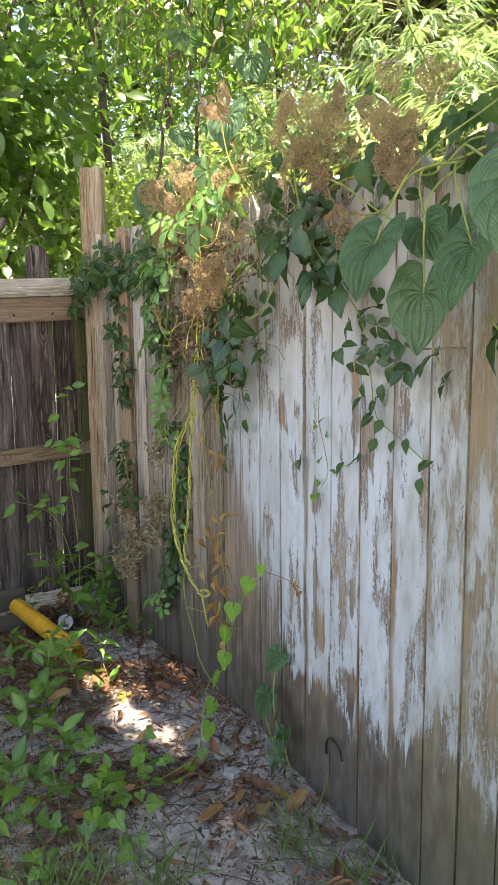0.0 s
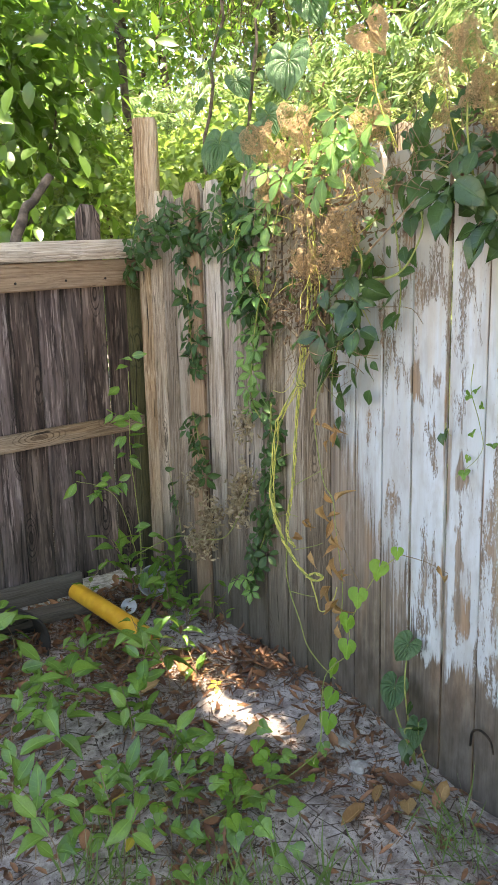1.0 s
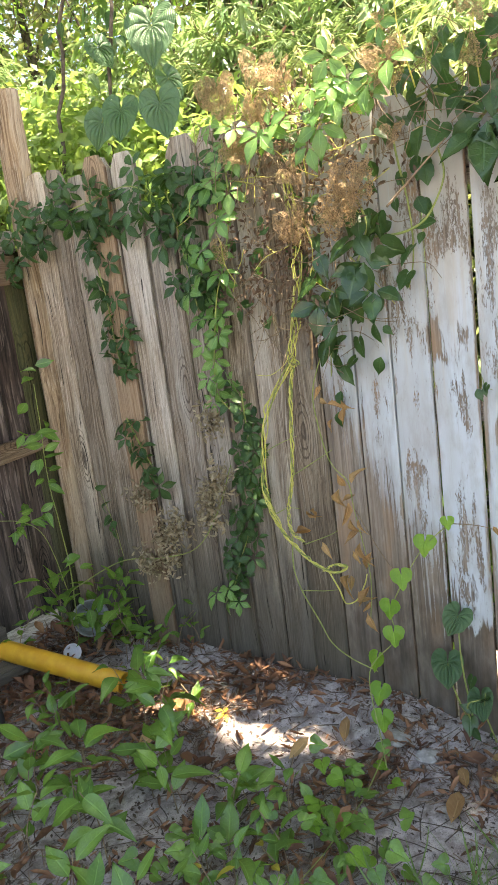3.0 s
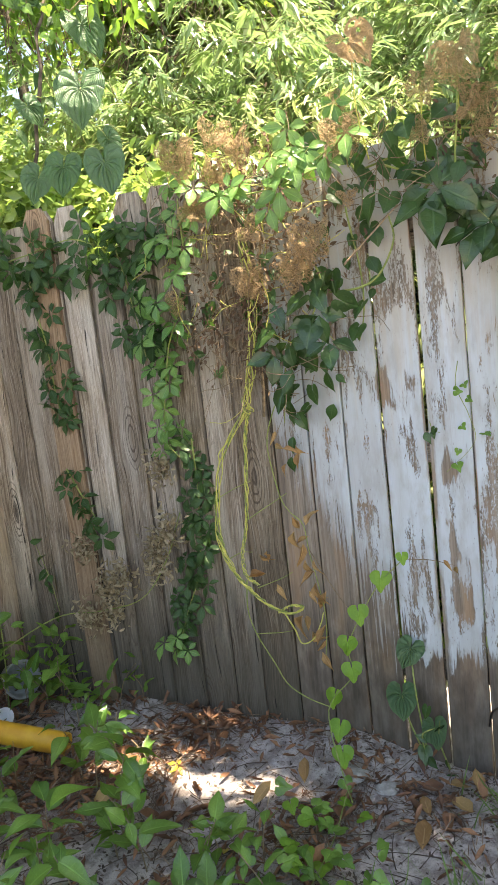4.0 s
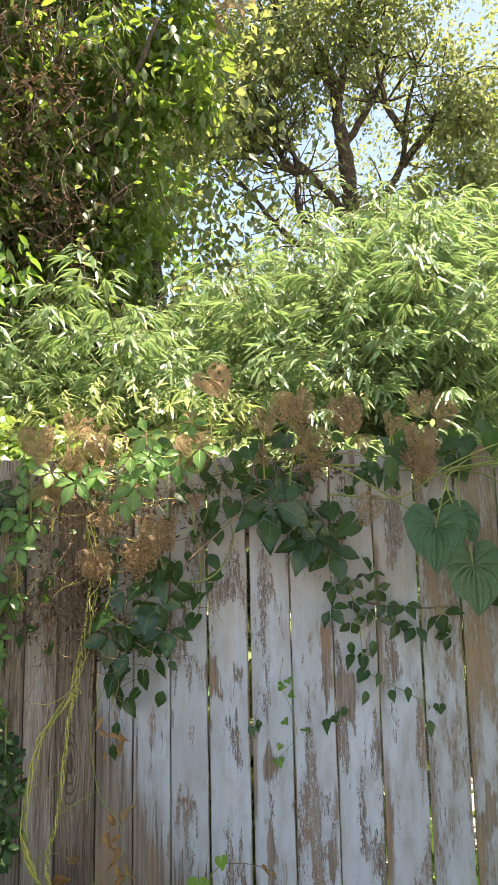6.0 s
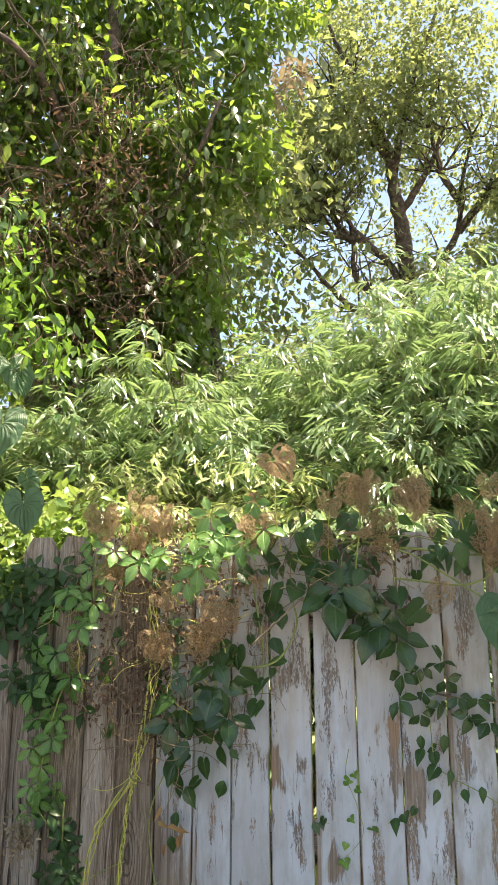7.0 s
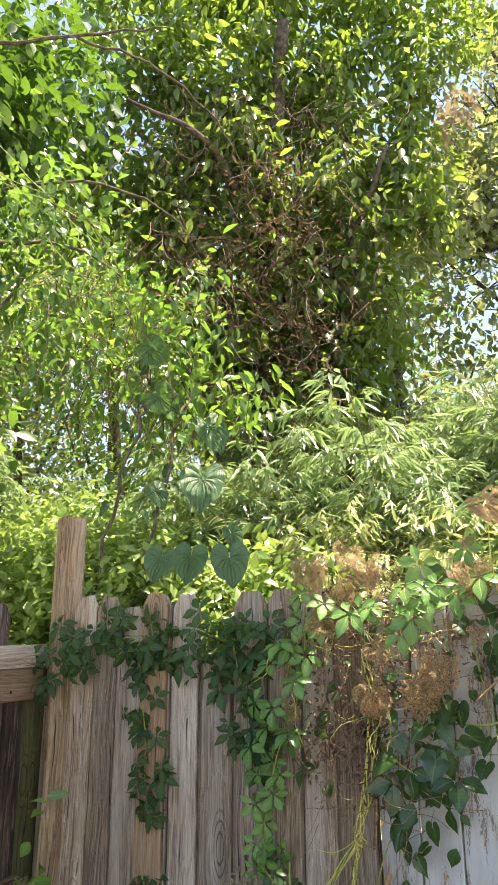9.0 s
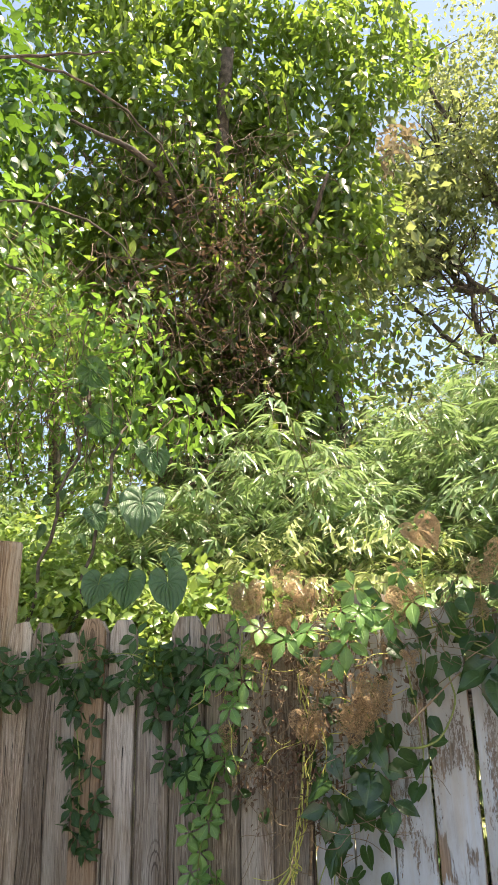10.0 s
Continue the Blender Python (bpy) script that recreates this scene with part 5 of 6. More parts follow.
OVALS = "green oval-leaved seedling growing from the sand"
for x, y, h, n, s in ((1.33, 3.70, .32, 9, .11), (1.36, 3.55, .20, 8, .09), (0.93, 2.80, .30, 10, .10), (1.08, 3.06, .22, 7, .09), (1.36, 3.22, .16, 6, .07), (0.90, 2.52, .12, 7, .085),
                      (0.66, 3.06, .22, 8, .10), (0.75, 2.90, .26, 9, .10), (0.52, 2.88, .20, 8, .10), (0.62, 2.70, .22, 8, .10), 
                      (0.55, 3.35, .34, 12, .11), (0.72, 3.45, .30, 10, .10), (0.45, 3.1, .28, 10, .10), (0.98, 3.30, .15, 6, .07), (0.84, 2.66, .20, 8, .09), (0.70, 2.35, .14, 7, .08),
                      (1.36, 3.38, .26, 10, .085), (1.42, 3.52, .34, 11, .085), (1.44, 3.18, .20, 8, .065), (1.33, 3.62, .38, 12, .085), (1.46, 3.08, .14, 7, .05), (1.42, 3.62, .30, 10, .08), (1.38, 3.46, .24, 9, .07), (1.44, 3.36, .18, 8, .06), (1.40, 3.30, .12, 6, .06), (1.12, 3.72, .24, 9, .08), (1.25, 3.06, .18, 8, .075), (1.08, 3.01, .24, 9, .085), (1.09, 2.88, .30, 9, .095), (1.22, 2.91, .10, 5, .06), (1.44, 3.44, .30, 10, .07), (1.35, 3.30, .22, 8, .06)):
    seedling(x, y, h, n, s, SEEDLEAF, OVALS)
for k in range(30):
    x, y = rng.uniform(0.35, 1.0), rng.uniform(2.1, 3.35)
    seedling(x, y, rng.uniform(0.07, 0.24), int(rng.integers(5, 9)), rng.uniform(0.06, 0.09), SEEDLEAF + (YELLOWLEAF if k % 7 == 0 else []), OVALS)
for x, y in ((0.92, 2.47), (0.78, 2.28), (0.72, 2.2)):
    seedling(x, y, 0.10, 4, 0.07, YELLOWLEAF + SEEDLEAF, "seedling with yellowing leaves on the sand")
tall = thing("sapling", "thin leafy sapling in front of the dark fence", "sapling", (1.30, 3.66, 0))
T_ = [(1.36, 3.66, 0.02), (1.37, 3.64, 0.35), (1.34, 3.63, 0.72), (1.345, 3.62, 1.10)]
T2_ = [(1.36, 3.66, 0.25), (1.29, 3.63, 0.48), (1.21, 3.62, 0.60), (1.07, 3.60, 0.66)]
stem("stem", T_, 0.003, 0.0015, M_STEM, tall, 5, 0.005)
stem("stem", T2_, 0.002, 0.0012, M_STEM, tall, 5, 0.005)
for x, z, n, size in ((1.347, 1.12, 3, 0.065), (1.31, 1.05, 1, 0.075), (1.335, 0.925, 5, 0.075), (1.26, 0.92, 2, 0.07), (1.33, 0.84, 5, 0.065), (1.332, 0.76, 5, 0.06), (1.22, 0.63, 7, 0.06), (1.16, 0.62, 5, 0.055), (1.28, 0.61, 4, 0.06), (1.08, 0.655, 3, 0.075), (1.40, 0.40, 3, 0.07)):
    for k in range(n):
        a = 6.283 * (k + rng.random()) / n
        d = np.array([math.cos(a), -0.4 + 0.5 * math.sin(a), rng.normal(0.1, 0.4)])
        part("leaf", pick(SEEDLEAF), None, tall, place_leaf((x + rng.normal(0, 0.012), 3.62, z + rng.normal(0, 0.02)), np.array([-0.2, -0.7, 0.8]) + jitter(0.35), d, size * rng.uniform(0.75, 1.2)))
arch = thing("arching_stem", "arching green stem with a withered tuft", "vine", (1.3, 3.6, 0.05))
stem("stem", [(1.32, 3.72, 0.22), (1.42, 3.42, 0.39), (1.42, 3.19, 0.44), (1.42, 3.0, 0.50), (1.42, 2.88, 0.64), (1.45, 2.82, 0.80)], 0.0026, 0.0018, M_STEM, arch, 5)

patch = thing("ground_vine", "low vine with lobed green leaves creeping over sand", "vine", (1.05, 2.2, 0))
for k in range(40):
    t = rng.random() ** 1.4
    x, y = 1.17 - 0.42 * t + rng.normal(0, 0.055), 2.24 - 0.02 * t + rng.normal(0, 0.07)
    z = ground_height(x, y) + rng.uniform(0.02, 0.09)
    part("leaf", pick(PATCHHEART if k % 3 else LIMEHEART), None, patch, place_leaf((x, y, z), np.array([-0.25, -0.35, 1]) + jitter(0.3), np.array([rng.normal(-0.3, 0.6), rng.normal(-0.6, 0.5), -0.1]), rng.uniform(0.03, 0.05)))
stem("stem", [(1.24, 2.24, 0.05), (1.1, 2.22, 0.04), (0.95, 2.2, 0.05), (0.75, 2.22, 0.03)], 0.002, 0.0012, M_STEM, patch, 5, 0.006)
for cx, cy, n in ((0.62, 2.45, 12), (0.72, 2.05, 12), (0.86, 2.08, 8), (0.45, 2.6, 10)):
    low = thing("ground_vine", "patch of small lobed green leaves on sand", "vine", (cx, cy, 0))
    for k in range(n):
        x, y = cx + rng.normal(0, 0.07), cy + rng.normal(0, 0.07)
        part("leaf", pick(PATCHHEART), None, low, place_leaf((x, y, ground_height(x, y) + rng.uniform(0.02, 0.10)), np.array([-0.25, -0.35, 1]) + jitter(0.3), jitter(0.6) + np.array([-0.2, -0.4, -0.1]), rng.uniform(0.028, 0.05)))

# ---- litter ----
def litter(name, label, count, tmpl, material, smin, smax, field, lift=0.006, flat=0.35):
    P, N, T = [], [], []
    while len(P) < count:
        x, y = rng.uniform(-0.6, 1.5), rng.uniform(0.4, 3.85)
        if rng.random() > field(x, y):
            continue
        P.append((x, y, ground_height(x, y) + lift * rng.uniform(0.3, 1.8)))
        N.append(np.array([0, 0, 1.0]) + jitter(flat))
        a = rng.uniform(0, 6.283)
        T.append((math.cos(a), math.sin(a), 0))
    s = rng.uniform(smin, smax, count)
    me = scatter(name, tmpl, frames_of(np.array(N), np.array(T), s), np.array(P))
    tagged(part(name, me, material, None), label, "litter", kind="stuff")


def near_fence(x, y):
    if math.hypot((x - 1.2) / 0.11, (y - 2.68) / 0.14) < 1.0:
        return 0.04
    patchy = min(1.2, 0.6 + 1.4 * noise.noise(Vector((x * 3.4, y * 3.4, 4.0))))
    return max(0.03, min(1.0, 0.30 + 0.70 * math.exp(-((x - 1.42) / 0.36) ** 2) * (y > 2.2) + 0.5 * max(0, y - 2.9))) * max(0.05, patchy)


litter("leaf_litter", "brown and red fallen leaves scattered on sand", 6800, NARROW, M_LITTER, 0.018, 0.066, near_fence)
litter("curled_leaf_litter", "larger curled orange-brown leaves on sand", 330, CURLED, M_LITTER, 0.055, 0.095, near_fence, 0.012, 0.5)
litter("straw_litter", "thin dry leaf strips and bark shreds on sand", 13000, blade([0.02, 0.03, 0.0], 0.5, 0.05), M_STRAW, 0.02, 0.08, near_fence, 0.008, 0.25)
litter("leaf_crumbs", "crumbs of rotted leaf on sand", 16000, SIMPLE, M_TWIG, 0.006, 0.02, lambda x, y: 0.3 + 0.6 * near_fence(x, y), 0.003, 0.4)
twigs = []
for k in range(520):
    x, y = rng.uniform(0.2, 1.47), rng.uniform(1.5, 3.8)
    a, l = rng.uniform(0, 6.28), rng.uniform(0.04, 0.22)
    p = Vector((x, y, ground_height(x, y) + 0.006))
    q = p + Vector((math.cos(a) * l, math.sin(a) * l, rng.uniform(0, 0.012)))
    q.x = min(q.x, 1.49)
    twigs.append(tube([p, (p + q) / 2 + Vector(jitter(0.008)), q], 0.0018, 0.001, 4, 2))
tagged(part("twig_litter", mesh_from("twig_litter", *merged(twigs), True), M_TWIG, None), "thin dead twigs scattered on sand", "litter", kind="stuff")
litter("pebbles", "pale grit and shell bits in the sand", 700, blade([0.3, 0.5, 0.25], 0.4, -0.3), M_STONE, 0.004, 0.010, lambda x, y: 0.5, 0.002, 0.5)
for x, y, s in ((1.36, 2.26, 0.04), (1.33, 2.15, 0.03)):
    bm = bmesh.new()
    bmesh.ops.create_icosphere(bm, subdivisions=3, radius=s)
    for v in bm.verts:
        v.co += noise.noise_vector(v.co * 22 + Vector((x * 9, y, 0))) * s * 0.45
        v.co.z *= 0.45
    me = bpy.data.meshes.new("stone")
    bm.to_mesh(me)
    bm.free()
    tagged(part("stone", me, M_STONE, None, pose(x, y, ground_height(x, y) + 0.005)), "flat pale lump of stone in the sand", "stone", "stones")
for k, (x, y, s, mat) in enumerate(((1.28, 2.39, .08, 0), (1.41, 1.93, .09, 0), (1.12, 2.0, .10, 1), (1.25, 2.01, .07, 0), (1.34, 1.97, .10, 1), (1.38, 1.9, .08, 1), (1.20, 2.9, .10, 0), (0.86, 3.30, .14, 1), (1.15, 2.5, .08, 0), (0.98, 2.95, .10, 0))):
    fl = part("fallen_leaf", leaf_mesh("fallen_leaf", blade([0.0, 0.16, 0.24, 0.18, 0.0], 0.7, -0.25, 0.04), M_GOLD), None, None, pose(x, y, ground_height(x, y) + 0.012, rng.uniform(-25, 25), rng.uniform(-25, 25), rng.uniform(0, 360)) @ Matrix.Diagonal((s, s, s, 1)))
    tagged(fl, "curled golden-brown fallen leaf on sand", "leaf", "fallen leaves")
yl = part("fallen_leaf", leaf_mesh("fallen_leaf", palmate(4, 0.2), M_YELLOW), None, None, pose(1.25, 2.815, ground_height(1.25, 2.815) + 0.014, 10, -12, 40) @ Matrix.Diagonal((0.04, 0.04, 0.04, 1)))
tagged(yl, "bright yellow fallen leaf on sunlit sand", "leaf", "fallen leaves")
for cx, cy, n in ((1.30, 1.78, 60), (0.72, 1.95, 120), (0.95, 1.85, 60), (1.42, 1.55, 40), (0.55, 2.2, 80)):
    P = np.array([(cx + rng.normal(0, 0.06), cy + rng.normal(0, 0.06), 0) for k in range(n)])
    P[:, 0] = np.minimum(P[:, 0], 1.47)
    P[:, 2] = [ground_height(a, b) - 0.003 for a, b, c in P]
    T = np.array([(rng.normal(0, 0.5), rng.normal(0, 0.5), 1) for k in range(n)])
    N = np.cross(T, rng.normal(0, 1, (n, 3)))
    me = scatter("grass_tuft", GRASSB, frames_of(N, T, rng.uniform(0.06, 0.17, n)), P)
    tagged(part("grass_tuft", me, M_GRASS, None), "tuft of fine green grass in the sand", "grass", "grass tufts", "stuff")

# ---- trees and thickets behind the fences ----
rng = np.random.default_rng(5)
def crown_leaves(count, blobs, size, hang=0.5, clump=0.16, per=14, ragged=0.25):
    """Leaves in small sprays, spread over rough shells; blobs are (centre, radii, share)."""
    P, N, T = [], [], []
    for c, r, share in blobs:
        m = max(1, int(count * share / per))
        d = unit(rng.normal(0, 1, (m, 3)))
        q = rng.uniform(0.35, 1.0, (m, 1)) ** 0.6
        base = np.array(c) + d * q * np.array(r) * (1 + ragged * rng.normal(0, 1, (m, 1)))
        for k in range(per):
            P.append(base + rng.normal(0, clump, (m, 3)) * np.array([1, 1, 0.8]))
            N.append(d * 0.5 + np.array([0, 0, 0.5]) + rng.normal(0, 0.55, (m, 3)))
            T.append(d * 0.5 + np.array([0, 0, -hang]) + rng.normal(0, 0.5, (m, 3)))
    P, N, T = np.concatenate(P), np.concatenate(N), np.concatenate(T)
    return P, frames_of(N, T, rng.uniform(size * 0.6, size * 1.25, len(P)))


def tree(name, label, trunk, limbs, blobs, count, size, tmpl, leafmat, bark, r0, hang=0.5, clump=0.16, per=14, ragged=0.25):
    owner = thing(name, label, "tree", tuple(trunk[0]))
    stem("trunk", trunk, r0, r0 * 0.5, bark, owner, 9, 0.02)
    for pts in limbs:
        stem("limb", pts, r0 * 0.42, r0 * 0.12, bark, owner, 6, 0.02)
    P, f = crown_leaves(count, blobs, size, hang, clump, per, ragged)
    part("crown", scatter("crown", tmpl, f, P), leafmat, owner)
    return owner


DROOP = blade([0.0, 0.15, 0.20, 0.13, 0.0], 0.3, 0.25)

# the vine-clad tree that leans over the thicket
C_, R_, U_, D_ = np.array([4.03, 4.0, 5.31]), np.array([0.69, -1.41, -0.20]), np.array([0.0, -0.05, 1.95]), np.array([0.85, 0.42, 0.30])


def clad_spot(a, b, c):
    return C_ + R_ * a + U_ * b + D_ * c


lumps = []
while len(lumps) < 180:
    a, h_ = rng.uniform(-1.25, 1.45), rng.uniform(-1.0, 1.4)
    edge = (0.80 + 0.05 * math.sin(7 * h_)) if h_ > -0.05 else 0.82 - 0.70 * (-0.05 - h_)
    if h_ > 0.9:
        edge = 1.2
    if a > edge or a < (-1.25 if h_ > -0.2 else -1.0 + 0.85 * (-0.2 - h_)):
        continue
    s = rng.uniform(0.16, 0.32)
    lumps.append((clad_spot(a, h_, abs(rng.normal(0, 0.6)) - 0.1), (s, s, s * 1.3), s * s * (0.6 if a < -0.8 else 0.8 if h_ < -0.35 and a < 0.4 else 1.0)))
for a, h_ in ((0.15, -0.98), (0.25, -1.02), (0.05, -0.88), (0.36, -0.86), (-0.12, -0.80), (0.2, -0.76), (0.48, -0.68), (-0.28, -0.70), (0.12, -0.60), (-0.4, -0.55), (0.3, -0.55)):
    lumps.append((clad_spot(a, h_, rng.uniform(-0.1, 0.5)), (0.26, 0.26, 0.30), 0.085))
total = sum(w for c, s, w in lumps)
clad = tree("vine_clad_tree", "tree smothered in dark green climbing leaves", [(5.35, 5.4, 0), (5.2, 5.1, 2.15), (4.75, 4.6, 4.15), (4.35, 4.25, 5.65), (4.1, 4.0, 7.2)],
            [[(5.0, 4.9, 3.15), (4.3, 5.0, 4.41), (3.45, 5.02, 5.28)], [(4.75, 4.6, 4.15), (4.4, 3.6, 4.91), (4.1, 3.1, 5.53)], [(4.5, 4.4, 5.0), (3.6, 4.4, 5.65), (2.9, 4.75, 5.75)]],
            [(c, s, w / total) for c, s, w in lumps], 31000, 0.122, DROOP, M_CLAD, M_BARK, 0.12, hang=1.3, clump=0.08, per=9)
lianas = []
for k in range(650):
    a, h_ = rng.normal(-0.1, 0.42), rng.uniform(-1.1, 0.45)
    p = clad_spot(a, h_, rng.normal(-0.25, 0.2))
    pts = [p]
    d = np.array([0, 0, -0.6]) + jitter(0.7)
    for q in range(4):
        d = unit(d + jitter(0.5) + np.array([0, 0, -0.15]))
        pts.append(pts[-1] + d * rng.uniform(0.06, 0.16))
    lianas.append(tube(pts, 0.0035, 0.0018, 4, 3))
part("hanging_stem", mesh_from("hanging_stem", *merged(lianas), True), M_BRANCH, clad, None, "brown hanging vine stems")["kind"] = "stuff"
P, f = crown_leaves(1500, [(clad_spot(-0.1, -0.2, 0.0), (0.45, 0.6, 0.6), 0.35), (clad_spot(0.05, -0.7, 0.0), (0.4, 0.5, 0.5), 0.4), (clad_spot(-0.45, -0.5, 0.0), (0.4, 0.5, 0.5), 0.25)], 0.06, 1.2, 0.10, 16)
part("dead_leaves", scatter("dead_leaves", CURLED, f, P), M_WITHER, clad, None, "brown withered leaves inside the crown")["kind"] = "stuff"

P, f = crown_leaves(80, [(clad_spot(0.93, 0.50, -0.2), (0.05, 0.08, 0.06), 0.6), (clad_spot(0.86, 0.36, -0.2), (0.06, 0.06, 0.16), 0.4)], 0.10, 0.8, 0.05, 6)
part("dead_spray", scatter("dead_spray", CURLED, f, P), M_PALE, clad, None, "withered pale brown spray at the crown's edge")["kind"] = "stuff"

# leafy veil of vines nearer the corner
veil = thing("hanging_vine", "veil of dark leaves and brown stems behind the fence corner", "vine", (2.3, 3.9, 3.4))
P, f = crown_leaves(1500, [((2.38, 3.88, 3.05), (0.22, 0.25, 0.25), 0.22), ((2.25, 3.80, 3.35), (0.25, 0.25, 0.3), 0.24), ((2.05, 4.22, 3.05), (0.25, 0.25, 0.25), 0.14), ((1.95, 4.40, 3.5), (0.3, 0.3, 0.35), 0.22), ((2.6, 3.5, 2.98), (0.25, 0.2, 0.15), 0.10), ((1.7, 4.3, 4.0), (0.4, 0.35, 0.3), 0.2)], 0.085, 1.2, 0.08, 6)
part("foliage", scatter("foliage", DROOP, f, P), M_TREE, veil)
bits = []
for k in range(160):
    p = np.array([rng.normal(2.2, 0.22), rng.normal(3.95, 0.25), rng.uniform(2.9, 3.8)])
    pts, d = [p], np.array([0.1, 0, -0.8]) + jitter(0.6)
    for q in range(4):
        d = unit(d + jitter(0.45) + np.array([0, 0, -0.1]))
        pts.append(pts[-1] + d * rng.uniform(0.05, 0.13))
    bits.append(tube(pts, 0.003, 0.0015, 4, 3))
part("stem_tangle", mesh_from("stem_tangle", *merged(bits), True), M_BRANCH, veil, None, "tangled thin brown stems")["kind"] = "stuff"
for pts in ([(0.95, 4.5, 4.38), (1.22, 4.14, 4.51), (1.45, 3.80, 4.60), (1.69, 3.47, 4.70)], [(1.42, 3.84, 4.58), (1.8, 3.6, 4.58), (2.3, 3.5, 4.5), (2.9, 3.6, 4.4)], [(1.4, 4.6, 3.9), (1.80, 4.08, 4.08), (2.10, 3.73, 3.93), (2.5, 3.7, 3.7)], [(1.3, 4.9, 3.6), (1.62, 4.46, 3.72), (1.93, 4.23, 3.78), (2.2, 4.1, 3.7)]):
    b = thing("bare_branch", "smooth reddish-brown bough among leaves", "branch", pts[0])
    stem("bough", pts, 0.016 if pts[0][0] < 1.35 else 0.008, 0.004, M_BARK, b, 7, 0.02)
for a, b in (((1.98, 3.80, 2.66), (1.99, 3.97, 2.05)), ((2.11, 3.65, 2.62), (2.11, 3.83, 2.0))):
    s_ = thing("woody_vine", "twisted woody vine leaning up behind the fence", "vine", (b[0], b[1], 0))
    w = [(b[0] - 0.1, b[1] + 0.25, 0), (b[0] - 0.05, b[1] + 0.1, 1.4), b, a, (a[0] + 0.15, a[1] + 0.05, 3.0), (a[0] + 0.2, a[1] + 0.1, 3.3)]
    stem("stem", w, 0.010, 0.007, M_BARK, s_, 6, 0.05)
    leaves_along(s_, w[1:], SMALLHEART, 0.05, 0.07, 0.06, out=(-0.7, -0.4, 0.4), loose=0.7)

feather = thing("hanging_vine", "pale feathery vine trailing down in front of the dark crown", "vine", (1.25, 4.2, 3.85))
for k in range(5):
    w = [np.array(p) + jitter(0.07) for p in ((1.25, 4.2, 3.85), (1.60, 3.84, 3.45), (1.85, 3.72, 3.20), (2.05, 3.66, 2.95), (2.12, 3.62, 2.75))]
    stem("stem", w, 0.003, 0.0015, M_STEM, feather, 4, 0.01)
    leaves_along(feather, w, PATCHHEART, 0.03, 0.05, 0.09, out=(-0.5, -0.5, 0.6), loose=0.8)

snag = thing("dead_branch", "broken grey dead branch leaning behind the dark fence", "branch", (0.98, 4.02, 0))
stem("limb", [(0.85, 4.04, 0), (0.93, 4.03, 1.0), (1.03, 4.0, 1.70), (1.13, 4.0, 1.84), (1.20, 4.0, 1.95)], 0.028, 0.018, M_BARK, snag, 7, 0.02)

# large-leaved shrub beyond the dark fence
tree("leafy_shrub", "shrub with broad soft dark green leaves beyond the fence", [(1.2, 5.4, 0), (1.25, 5.3, 1.2), (1.3, 5.2, 2.2)], [[(1.25, 5.3, 1.2), (1.6, 5.3, 2.0), (1.8, 5.3, 2.7)], [(1.25, 5.3, 1.6), (0.8, 5.1, 2.3), (0.6, 5.0, 2.9)]],
     [((1.3, 5.2, 2.3), (0.55, 0.5, 0.75), 0.5), ((1.75, 5.4, 2.9), (0.45, 0.45, 0.5), 0.2), ((0.7, 5.1, 2.7), (0.6, 0.5, 0.7), 0.3)], 2800, 0.125, OVAL, M_TREE, M_BARK, 0.05, hang=0.6, clump=0.13, per=8)

# bamboo thicket
def bamboo_mesh(seed, height):
    r = np.random.default_rng(seed)
    lean = r.uniform(0.2, 0.6) * min(1.0, height / 2.6)
    a = r.uniform(0, 6.28)
    pts = [(0, 0, 0), (0.10 * lean * math.cos(a), 0.10 * lean * math.sin(a), height * 0.4), (0.5 * lean * math.cos(a), 0.5 * lean * math.sin(a), height * 0.8), (1.3 * lean * math.cos(a), 1.3 * lean * math.sin(a), height)]
    v, f = tube(pts, 0.010, 0.003, 6, 6)
    line = curve_points(pts, 10)
    twigs, P, N, T = [(v, f)], [], [], []
    for k in range(int(27 * height)):
        p = np.array(line[int(len(line) * (0.30 + 0.70 * r.random()) * 0.999)])
        ang = r.uniform(0, 6.28)
        d = np.array([math.cos(ang), math.sin(ang), r.uniform(-0.1, 0.8)])
        l = r.uniform(0.10, 0.36)
        e = p + d * l + np.array([0, 0, -0.25 * l])
        twigs.append(tube([p, p + d * l * 0.5, e], 0.002, 0.001, 4, 2))
        for j in range(11):
            q = p + (e - p) * (0.66 + 0.34 * j / 10)
            turn = (-1) ** j * r.uniform(0.2, 1.25) * (1.0 - 0.08 * j)
            flat = np.array([d[0] * math.cos(turn) - d[1] * math.sin(turn), d[0] * math.sin(turn) + d[1] * math.cos(turn), -0.75 + r.normal(0, 0.32)])
            P.append(q), T.append(flat), N.append(np.array([0, 0, 1.0]) + 0.5 * d + r.normal(0, 0.4, 3))
    s = r.uniform(0.065, 0.15, len(P))
    LEANS.append(a)
    return mesh_from("cane", *merged(twigs), True), scatter("foliage", LANCE2, frames_of(np.array(N), np.array(T), s), np.array(P))


